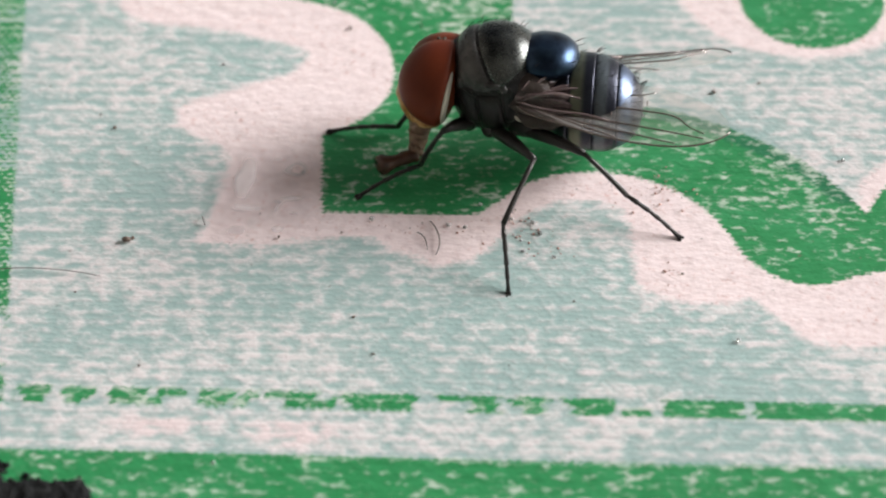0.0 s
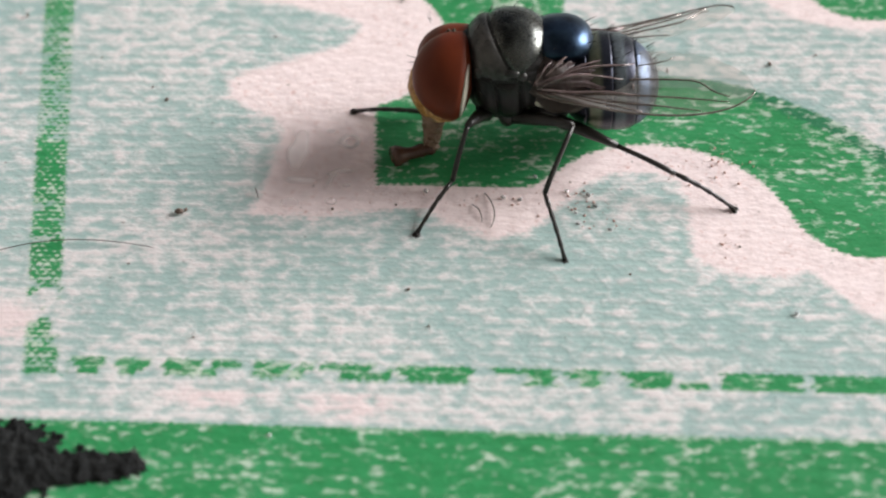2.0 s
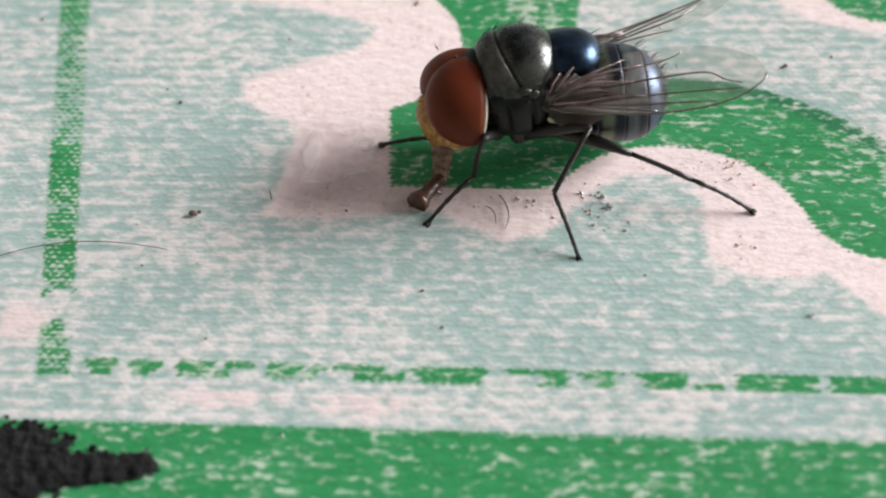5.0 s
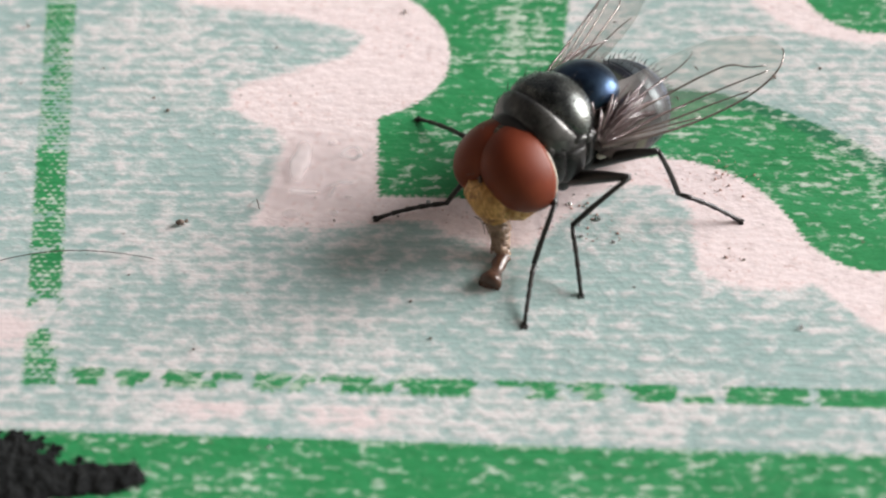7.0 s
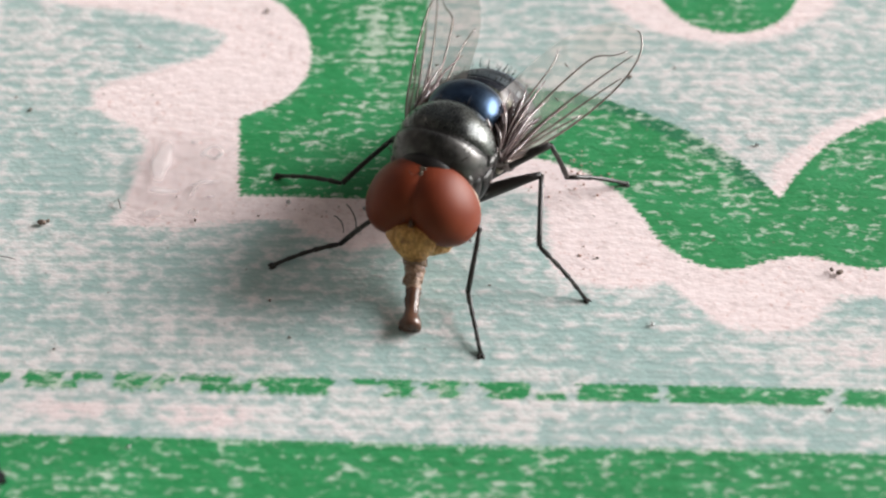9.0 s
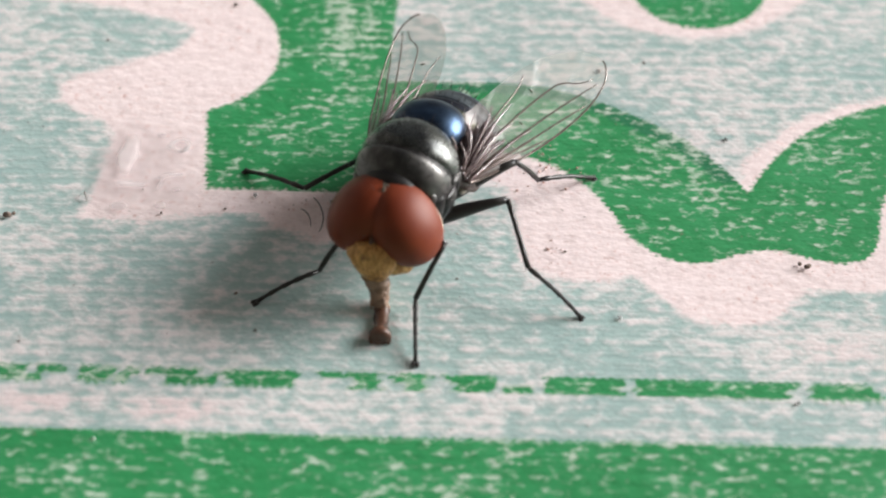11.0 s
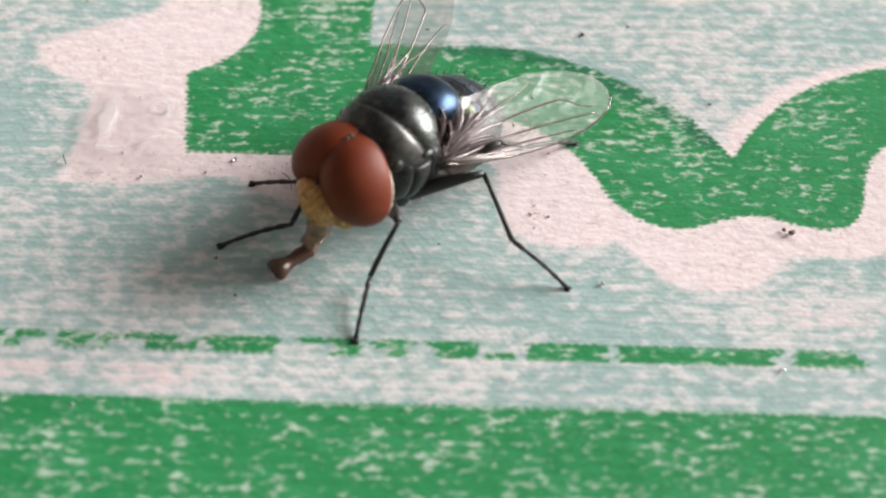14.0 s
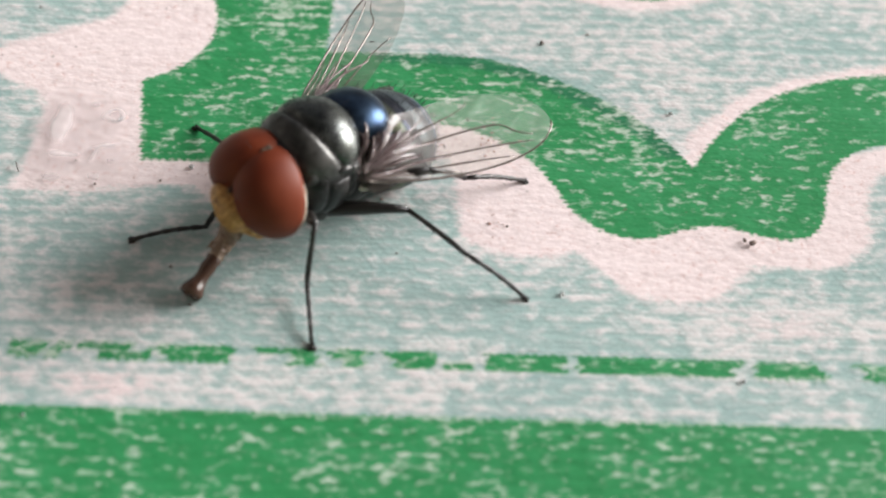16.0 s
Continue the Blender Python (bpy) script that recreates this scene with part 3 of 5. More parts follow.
def make_thorax(fly):
    bm = bmesh.new()
    rings = []
    for i in range(49):
        q = math.sin((-1 + 2 * i / 48) * math.pi / 2)
        r = thorax_radius(q)
        rings.append((2.05 * q, -0.02, max(0.02, 1.98 * r), max(0.02, 2.02 * r), max(0.02, 2.55 * r)))
    loft(bm, rings, 64)
    thorax = part("thorax", bm, MAT_PLEURA, fly, "black underside and flanks of the thorax")
    suture = lambda a: 0.85 - 0.95 * (abs(a) / 1.45) ** 2
    bm = bmesh.new()
    plate(bm, lambda a: suture(a) - 0.02, lambda a: -1.85 + 1.35 * (abs(a) / 1.45) ** 2.5, -1.62, 1.62, 0.17)
    part("back_shield", bm, MAT_THORAX, thorax, "grey-green domed back shield with a soft metallic sheen")
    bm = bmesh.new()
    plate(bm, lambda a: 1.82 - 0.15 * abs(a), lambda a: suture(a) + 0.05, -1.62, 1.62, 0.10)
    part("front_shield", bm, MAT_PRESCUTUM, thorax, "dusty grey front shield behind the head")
    bm = bmesh.new()
    ellipsoid(bm, (1.75, 0, -0.15), (0.75, 1.45, 1.45), 32, 24)
    part("collar", bm, MAT_PLEURA, thorax, "dark collar behind the head")
    bm = bmesh.new()
    ellipsoid(bm, (-1.5, 0, -1.5), (1.4, 1.6, 1.3), 32, 24)
    part("waist", bm, MAT_PLEURA, thorax, "black underside between thorax and abdomen")
    # flank plates, the ridge above them and the hips
    for side in (1, -1):
        for xf, xr, a0, a1, h in ((1.7, 0.75, 1.5, 2.35, 0.14), (0.72, -0.30, 1.62, 2.5, 0.16), (-0.34, -1.45, 1.4, 2.3, 0.14)):
            bm = bmesh.new()
            plate(bm, lambda a, xf=xf: xf - 0.25 * (a - 1.5), lambda a, xr=xr: xr - 0.25 * (a - 1.5), a0 * side, a1 * side, h, nu=14, nv=14)
            if side > 0:
                bmesh.ops.reverse_faces(bm, faces=bm.faces[:])
            part("flank_plate", bm, MAT_FLANK, thorax, "glossy black flank plate")
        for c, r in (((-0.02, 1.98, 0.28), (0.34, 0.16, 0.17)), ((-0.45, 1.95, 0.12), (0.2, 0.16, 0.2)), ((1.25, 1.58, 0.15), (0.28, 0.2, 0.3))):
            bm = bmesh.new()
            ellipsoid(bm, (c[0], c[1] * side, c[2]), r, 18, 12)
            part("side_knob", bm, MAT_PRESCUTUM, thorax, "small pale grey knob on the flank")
        bm = bmesh.new()
        ellipsoid(bm, (-1.35, 1.92 * side, -1.12), (0.42, 0.18, 0.2), 16, 12)
        part("halter", bm, MAT_RIM, thorax, "small cream knob under the wing")
        for x, y, z in HIP.values():
            bm = bmesh.new()
            ellipsoid(bm, (x + 0.1, (y + 0.05) * side, z + 0.25), (0.42, 0.42, 0.62), 18, 14)
            part("hip", bm, MAT_LEG, thorax)
    bm = bmesh.new()
    rings = []
    for i in range(21):
        q = -1 + 2 * i / 20
        r = math.sqrt(max(0.0006, 1 - abs(q) ** 2.3))
        rings.append((-2.08 + 1.40 * q, 0.80, 1.54 * r, 0.96 * r, 0.9 * r))
    loft(bm, rings, 40)
    part("scutellum", bm, MAT_SCUTELLUM, thorax, "glossy dark blue shield behind the thorax")
    rng = random.Random(5)
    bm = bmesh.new()
    spots = []
    for x in (-1.6, -0.9, -0.2, 0.75, 1.3):
        for y in (-1.35, -0.55, 0.55, 1.35):
            r = thorax_radius(x / 2.05)
            z = 2.12 * r * math.sqrt(max(0.05, 1 - (y / (2.08 * r + 1e-6)) ** 2)) if r > 0.7 else 0.9
            spots.append(((x, y, z), (x * 0.1, y * 0.5, 1)))
    for y in (-1.0, -0.4, 0.4, 1.0):
        spots.append(((-3.2, y, 1.1), (-0.8, y * 0.4, 0.8)))
    for side in (1, -1):
        for x, z in ((0.9, 0.2), (0.2, 0.0), (-0.6, 0.3), (1.3, -0.5), (-1.2, 0.1)):
            spots.append(((x, side * 1.95, z), (0, side, 0.2)))
    bristles(bm, spots, 0.55, 0.02, rng)
    fuzz = []
    for _ in range(420):
        x, a = rng.uniform(-1.6, 1.75), rng.uniform(-1.9, 1.9)
        r = thorax_radius(x / 2.05)
        n = (0.0, math.sin(a), math.cos(a))
        fuzz.append(((x, 2.1 * r * n[1], 2.12 * r * n[2]), n))
    bristles(bm, fuzz, 0.26, 0.008, rng, (-0.9, 0, 0))
    part("bristles", bm, MAT_BRISTLE, thorax, "stiff black bristles")["kind"] = "stuff"


def make_abdomen(fly):
    cx, rx = -4.0, 2.2
    abdomen = None
    cuts = [0.97, 0.42, -0.06, -0.5, -0.985]
    for k in range(4):
        bm = bmesh.new()
        rings, n = [], 13
        q0, q1 = cuts[k], cuts[k + 1]
        for i in range(n):
            f = i / (n - 1)
            q = q0 + (q1 - q0) * f
            r = math.sqrt(max(0.001, 1 - abs(q) ** 2.2))
            lip = 0.02 * math.sin(math.pi * min(1, f * 1.02)) + 0.02 * f
            if i == 0:
                lip = -0.02
            drop = -0.86 - 0.5 * (1 - q) * 0.42
            rings.append((cx + rx * q, drop, 2.10 * r + lip, 1.92 * r + lip, 2.12 * r + lip))
        lay = bm.verts.layers.float.new("band")
        which = bm.verts.layers.float.new("ring")
        loops = loft(bm, rings, 56)
        for i, loop in enumerate(loops):
            for v in loop:
                v[lay] = i / (n - 1)
                v[which] = float(k)
        if abdomen is None:
            abdomen = part("abdomen", bm, MAT_ABDOMEN, fly, "banded blue-green metallic abdomen")
        else:
            part("abdomen_ring", bm, MAT_ABDOMEN, abdomen)
    rng = random.Random(9)
    bm = bmesh.new()
    spots = []
    for q in (-0.08, -0.5, -0.8, -0.93):
        r = math.sqrt(1 - abs(q) ** 2.2)
        for s in range(22):
            a = radians(-125 + 250 * s / 21 + rng.uniform(-5, 5))
            zc = -0.55 - 0.225 * (1 - q)
            spots.append(((cx + rx * q, 2.05 * r * math.sin(a), zc + 1.84 * r * math.cos(a)), (-0.6, math.sin(a), math.cos(a))))
    bristles(bm, spots, 0.42, 0.014, rng, (-0.8, 0, 0))
    fuzz = []
    for _ in range(420):
        q, a = rng.uniform(-0.93, 0.3), rng.uniform(-2.6, 2.6)
        r = math.sqrt(1 - abs(q) ** 2.2)
        zc = -0.86 - 0.21 * (1 - q)
        fuzz.append(((cx + rx * q, 2.04 * r * math.sin(a), zc + (1.95 if abs(a) < 1.57 else 2.14) * r * math.cos(a)), (-0.3, math.sin(a), math.cos(a))))
    bristles(bm, fuzz, 0.3, 0.008, rng, (-0.8, 0, 0))
    part("bristles", bm, MAT_BRISTLE, abdomen, "short black bristles")["kind"] = "stuff"


def make_head(fly):
    """Head in its own space: the neck is at the origin, forward is +x."""
    bm = bmesh.new()
    ellipsoid(bm, (0.75, 0, -0.4), (0.75, 1.6, 1.45), 40, 28)
    head = part("head", bm, MAT_HEAD, fly, "short broad head with two huge red-brown eyes")
    for side in (1, -1):
        turn = Matrix.Translation((0.56, 0.76 * side, -0.36)) @ Euler((radians(36 * side), radians(-8), radians(5 * side))).to_matrix().to_4x4()
        bm = bmesh.new()
        oval(bm, (1.88, 1.41, 1.87), 0.36, turn)
        part("eye", bm, MAT_EYE, head, "large matt red-brown compound eye")
        bm = bmesh.new()
        ellipsoid(bm, (-0.29, 0.1 * side, -0.20), (0.24, 1.20, 1.50), 48, 24)
        bmesh.ops.transform(bm, matrix=turn, verts=bm.verts)
        part("eye_rim", bm, MAT_RIM, head, "pale downy rim behind the eye")
    # lower face, drawn down into a short snout
    bm = bmesh.new()
    loft(bm, [(0.0, 0.0, 0.05, 0.05, 0.05), (0.05, 0.0, 0.38, 0.34, 0.34), (0.45, 0.0, 0.64, 0.55, 0.55), (1.0, 0.02, 0.92, 0.68, 0.7), (1.7, 0.05, 1.10, 0.62, 0.75), (2.3, 0, 0.6, 0.4, 0.4)], 32)
    bmesh.ops.rotate(bm, verts=bm.verts, cent=(0, 0, 0), matrix=Euler((0, radians(-74), 0)).to_matrix())
    bmesh.ops.translate(bm, verts=bm.verts, vec=(1.60, 0, -2.68))
    part("face", bm, MAT_FACE, head, "yellow downy lower face")
    for side in (1, -1):
        bm = bmesh.new()
        tube(bm, [(0.35, 1.25 * side, -1.6), (0.75, 1.22 * side, -1.88), (1.25, 1.02 * side, -1.98), (1.62, 0.7 * side, -1.9), (1.88, 0.45 * side, -1.5)], [0.14, 0.32, 0.40, 0.38, 0.22], 14)
        part("cheek", bm, MAT_CHEEK, head, "pale downy cheek under the eye")
    bm = bmesh.new()
    tube(bm, [(0.35, 0, 1.02), (0.75, 0, 1.18), (1.05, 0, 1.20), (1.35, 0, 1.02)], [0.22, 0.17, 0.12, 0.04], 10)
    for x, y in ((0.78, 0.08), (0.78, -0.08), (1.02, 0.0)):
        ellipsoid(bm, (x, y, 1.33), (0.07, 0.07, 0.06), 10, 8)
    part("forehead", bm, MAT_HEAD, head, "small dark bump between the eyes")
    bm = bmesh.new()
    tube(bm, [(2.20, 0, -0.15), (2.22, 0, -0.5), (2.16, 0, -0.85), (2.06, 0, -1.1)], [0.03, 0.12, 0.24, 0.30], 12)
    part("frons", bm, MAT_LABELLUM, head, "dark brown wedge between the eyes")
    bm = bmesh.new()
    ellipsoid(bm, (1.93, 0, -1.62), (0.30, 0.34, 0.58), 24, 18, Euler((0, radians(14), 0)).to_matrix().to_4x4())
    part("face_shield", bm, MAT_FACE, head, "golden oval shield below the antennae")
    for side in (1, -1):
        bm = bmesh.new()
        tube(bm, [(2.12, 0.28 * side, -1.05), (2.12, 0.40 * side, -1.45), (2.0, 0.42 * side, -1.85), (1.84, 0.34 * side, -2.2)], [0.03, 0.05, 0.055, 0.03], 8)
        part("face_furrow", bm, MAT_ROSTRUM, head, "brown furrow beside the face shield")
    bm = bmesh.new()
    ring = [(1.78 + 0.34 * math.cos(a), 0.44 * math.sin(a), -2.36 + 0.10 * math.cos(a)) for a in (2 * math.pi * i / 24 for i in range(25))]
    tube(bm, ring, 0.07, 8)
    part("mouth_rim", bm, MAT_CHEEK, head, "pale rim round the mouth")
    for side in (1, -1):
        bm = bmesh.new()
        tube(bm, [(2.24, 0.13 * side, -0.5), (2.36, 0.15 * side, -0.65), (2.36, 0.16 * side, -1.05), (2.26, 0.16 * side, -1.3)], [0.05, 0.10, 0.11, 0.05], 8)
        tube(bm, [(2.36, 0.16 * side, -0.75), (2.58, 0.26 * side, -0.65), (2.74, 0.32 * side, -0.77)], [0.02, 0.014, 0.004], 4)
        part("antenna", bm, MAT_ROSTRUM, head, "short brown drooping antenna")
    bm = bmesh.new()
    rng = random.Random(3)
    spots = []
    for side in (1, -1):
        for z in (-0.1, -0.45, -0.8):
            spots.append(((2.38, 0.22 * side, z), (0.9, 0.25 * side, 0.3)))
        for x, z in ((2.2, -1.5), (1.9, -1.75), (2.25, -1.2), (1.5, -1.85)):
            spots.append(((x, 0.75 * side, z), (0.5, 0.5 * side, -0.8)))
        spots.append(((1.75, 0.1 * side, 1.75), (0.2, 0.2 * side, 1)))
    bristles(bm, spots, 0.42, 0.014, rng, (0.2, 0, 0))
    part("bristles", bm, MAT_BRISTLE, head, "fine black face bristles")["kind"] = "stuff"
    return head


def make_proboscis(fly):
    """Two joints, each drawn along +x from its hinge."""
    bm = bmesh.new()
    rng = random.Random(14)
    n = 22
    tube(bm, [(-0.35 + (ROSTRUM + 0.35) * i / n, 0.03 * math.sin(i * 1.7), 0.03 * math.sin(i * 1.1)) for i in range(n + 1)],
         [0.58 - 0.30 * i / n + (0.045 if i % 3 == 0 else -0.02) + rng.uniform(-0.02, 0.02) for i in range(n + 1)], 16)
    for s in (1, -1):
        tube(bm, [(0.7, 0.2 * s, 0.15), (1.05, 0.3 * s, 0.28), (1.35, 0.3 * s, 0.34)], [0.03, 0.05, 0.03], 6)
    upper = part("proboscis", bm, MAT_ROSTRUM, fly, "moist brown jointed proboscis")
    bm = bmesh.new()
    tube(bm, [(-0.1, 0, 0), (0.05, 0, 0), (0.2, 0, 0.02), (0.5, 0, 0.03), (0.8, 0, 0.0), (1.05, 0, 0), (1.3, 0, 0), (1.5, 0, 0), (LABELLUM, 0, 0)], [0.24, 0.34, 0.29, 0.32, 0.27, 0.29, 0.38, 0.47, 0.45], 16)
    for s in (1, -1):
        ellipsoid(bm, (LABELLUM - 0.12, 0.17 * s, 0), (0.17, 0.27, 0.36), 16, 12)
    lower = part("labellum", bm, MAT_LABELLUM, upper, "dark brown sponge-like mouth pad")
    return upper, lower


def leg_piece(length, radii, bend, rng, spines):
    bm = bmesh.new()
    n = len(radii)
    pts = [(length * i / (n - 1), 0, bend * math.sin(math.pi * i / (n - 1))) for i in range(n)]
    tube(bm, pts, list(radii), 10)
    for _ in range(spines):
        f = rng.uniform(0.1, 0.98)
        a = rng.uniform(0, 2 * math.pi)
        o = Vector((length * f, 0, bend * math.sin(math.pi * f)))
        d = Vector((0.75, math.cos(a), math.sin(a))).normalized()
        tube(bm, [o, o + d * rng.uniform(0.16, 0.34)], [0.018, 0.004], 4)
    return bm


def make_leg(fly, which, rng):
    fl, tl, sl = FEMUR[which], TIBIA[which], TARSUS[which]
    k = 0.95 if which == "hind" else 1.0
    leg = part("leg", leg_piece(fl, [0.28 * k, 0.29 * k, 0.30 * k, 0.28 * k, 0.24, 0.185, 0.14], 0.10, rng, 10), MAT_LEG, fly, "thin black bristly leg")
    tib = part("shin", leg_piece(tl, [0.105, 0.10, 0.105, 0.11, 0.115, 0.11], 0.05, rng, 16), MAT_LEG, leg)
    bm = bmesh.new()
    pts, rad = [], []
    for i in range(5):
        a, b = sl * i / 5, sl * (i + 1) / 5
        w = 0.118 - 0.005 * i
        pts += [(a + 0.01, 0, 0.14 * math.sin(math.pi * i / 5)), (b - 0.03, 0, 0.14 * math.sin(math.pi * (i + 1) / 5))]
        rad += [w * 0.72, w]
    tube(bm, pts, rad, 8)
    end = Vector(pts[-1])
    for s in (1, -1):
        tube(bm, [end, end + Vector((0.14, 0.09 * s, 0.05)), end + Vector((0.24, 0.15 * s, -0.06))], [0.045, 0.035, 0.01], 5)
        ellipsoid(bm, end + Vector((0.10, 0.08 * s, -0.03)), (0.17, 0.10, 0.05), 8, 6)
    for _ in range(14):
        f = rng.uniform(0.05, 0.95)
        a = rng.uniform(0, 2 * math.pi)
        o = Vector((sl * f, 0, 0.14 * math.sin(math.pi * f)))
        d = Vector((0.9, math.cos(a), math.sin(a))).normalized()
        tube(bm, [o, o + d * 0.17], [0.013, 0.003], 4)
    foot = part("foot", bm, MAT_LEG, leg)
    return leg, tib, foot


def make_wing(fly, side):
    """Drawn in its plane: hinge at the origin, tip along -x, leading edge to the outside."""
    s = side
    lead = [(0, 0.15), (-0.7, 0.42), (-1.8, 0.62), (-3.2, 0.78), (-4.8, 0.80), (-6.3, 0.62), (-7.4, 0.20), (-8.0, -0.45)]
    trail = [(-8.05, -1.0), (-7.6, -1.75), (-6.6, -2.35), (-5.2, -2.65), (-3.6, -2.55), (-2.2, -2.3), (-1.5, -2.45), (-0.7, -2.2), (-0.15, -1.3), (0.05, -0.5)]
    lead, trail = [(x * 1.12, y * 0.92) for x, y in lead], [(x * 1.12, y * 0.92) for x, y in trail]
    line = smooth_line(lead + trail, 7)

    def sag(x, y):
        fan = math.atan2(y - 0.15, -x + 0.25)
        far = math.hypot(x, y)
        phase = fan * 36 + 1.6 * math.sin(far * 0.8) + 2.5 * noise.noise(Vector((x * 0.35, y * 0.6, 2.0)))
        ridge = math.exp(-3.5 * (1 - math.cos(phase))) * (0.6 + 1.1 * noise.noise(Vector((x * 0.5, y * 0.9, 6.0))))
        pleats = 0.22 * math.exp(-((far - 1.2) / 1.6) ** 2) * math.sin(fan * 15) + 0.065 * (1 - math.exp(-far / 3.0)) * ridge
        return 0.10 * math.sin(x * 0.4) + 0.05 * y + 0.05 * math.sin(y * 2.2 + x * 0.5) + pleats

    bm = bmesh.new()
    root = bm.verts.layers.float.new("root")
    centre = np.array((-3.6, -0.7))
    rings = []
    for f in [1 - i / 26 for i in range(26)]:
        rings.append([bm.verts.new((x, y * s, sag(x, y))) for x, y in centre + (line - centre) * f])
    n = len(line)
    for u, v in zip(rings, rings[1:]):
        for i in range(n):
            bm.faces.new((u[i], u[(i + 1) % n], v[(i + 1) % n], v[i]))
    bm.faces.new(rings[-1])
    for v in bm.verts:
        v[root] = math.exp(-(v.co.x / 2.7) ** 2)
    wing = part("wing", bm, MAT_WING, fly, "clear veined wing with a smoky base")
    veins = [
        (lead + [trail[0]], 0.050, 0.022), ([(0, 0.05), (-1.5, 0.35), (-3.2, 0.5), (-4.6, 0.78)], 0.045, 0.02), ([(0, 0.0), (-2, 0.22), (-4, 0.3), (-5.6, 0.38), (-6.6, 0.5)], 0.045, 0.018),
        ([(-0.9, 0.05), (-2.4, -0.15), (-4.6, -0.18), (-6.4, -0.12), (-7.6, 0.0)], 0.042, 0.018), ([(0, -0.15), (-1.6, -0.6), (-3.6, -0.95), (-5.6, -1.12), (-6.1, -1.0), (-6.6, -0.5), (-7.5, -0.25)], 0.042, 0.016),
        ([(0, -0.25), (-1.5, -1.0), (-3.2, -1.55), (-4.6, -1.95), (-5.3, -2.55)], 0.04, 0.014), ([(0, -0.35), (-1.0, -1.2), (-2.0, -1.85), (-2.6, -2.25)], 0.036, 0.014),
        ([(-0.1, -0.05), (-1.2, -0.1), (-2.2, -0.35), (-3.0, -0.45)], 0.03, 0.012), ([(-0.1, -0.6), (-1.3, -1.55), (-1.6, -2.3)], 0.03, 0.012), ([(0.1, 0.1), (-0.6, 0.05), (-1.4, 0.2)], 0.06, 0.03),
        ([(-3.7, -0.2), (-3.6, -0.95)], 0.022, 0.02), ([(-4.9, -1.08), (-4.75, -1.98)], 0.022, 0.018), ([(0.0, -0.5), (-0.5, -1.3), (-0.8, -2.0)], 0.034, 0.014)]
    for pts, r0, r1 in veins:
        p = smooth_line(pts, 2, closed=False) * ((1.0, 1.0) if pts[0] == lead[0] and len(pts) > 8 else (1.12, 0.92))
        bm = bmesh.new()
        tube(bm, [(x, y * s, sag(x, y)) for x, y in p], [1.3 * (r0 + (r1 - r0) * i / (len(p) - 1)) for i in range(len(p))], 6)
        part("vein", bm, MAT_VEIN, wing)
    # the pleated fan at the root: a folded brown membrane with a few glossy ridges
    rng = random.Random(17 + s)

    def fan_point(a, f, reach, lift):
        d = 0.25 + (reach - 0.25) * f
        b = a + 0.10 * math.sin(2.5 * f + 4 * a)
        x, y = -d * math.cos(b), 0.2 - d * math.sin(b)
        return (x, y * s, sag(x, y) + 0.14 + (0.45 * math.sin(math.pi * min(1.0, f * 1.05)) + lift) * min(1.0, 0.25 + a))

    bm = bmesh.new()
    pleats, steps, grid = 17, 12, []
    heights = [rng.uniform(0.10, 0.26) for _ in range(pleats + 1)]
    reaches = [rng.uniform(2.5, 3.5) for _ in range(pleats + 1)]
    for i in range(4 * pleats + 1):
        a = radians(6 + 100 * i / (4 * pleats))
        up, k = abs((i % 4) - 2) / 2, i // 4
        reach = reaches[k] * (0.85 + 0.15 * up)
        grid.append([bm.verts.new(fan_point(a, j / steps, reach, heights[k] * up * math.sin(math.pi * (0.1 + 0.8 * j / steps)))) for j in range(steps + 1)])
    for u, v in zip(grid, grid[1:]):
        for j in range(steps):
            bm.faces.new((u[j], v[j], v[j + 1], u[j + 1]))
    bmesh.ops.solidify(bm, geom=bm.faces[:], thickness=0.03)
    part("root_fan", bm, MAT_FOLD, wing, "glossy brown pleated membrane at the wing root")
    for i in range(9):
        a = radians(2 + 12.0 * i + rng.uniform(-3, 3))
        reach = rng.uniform(3.6, 4.8) if i < 4 else rng.uniform(2.4, 3.3)
        bm = bmesh.new()
        tube(bm, [fan_point(a, j / 8, reach, 0.2) for j in range(9)], [0.02 + 0.035 * math.sin(math.pi * (0.12 + 0.85 * j / 8)) for j in range(9)], 8)
        part("root_fold", bm, MAT_FOLD, wing, "glossy brown fold at the wing root")
    return wing


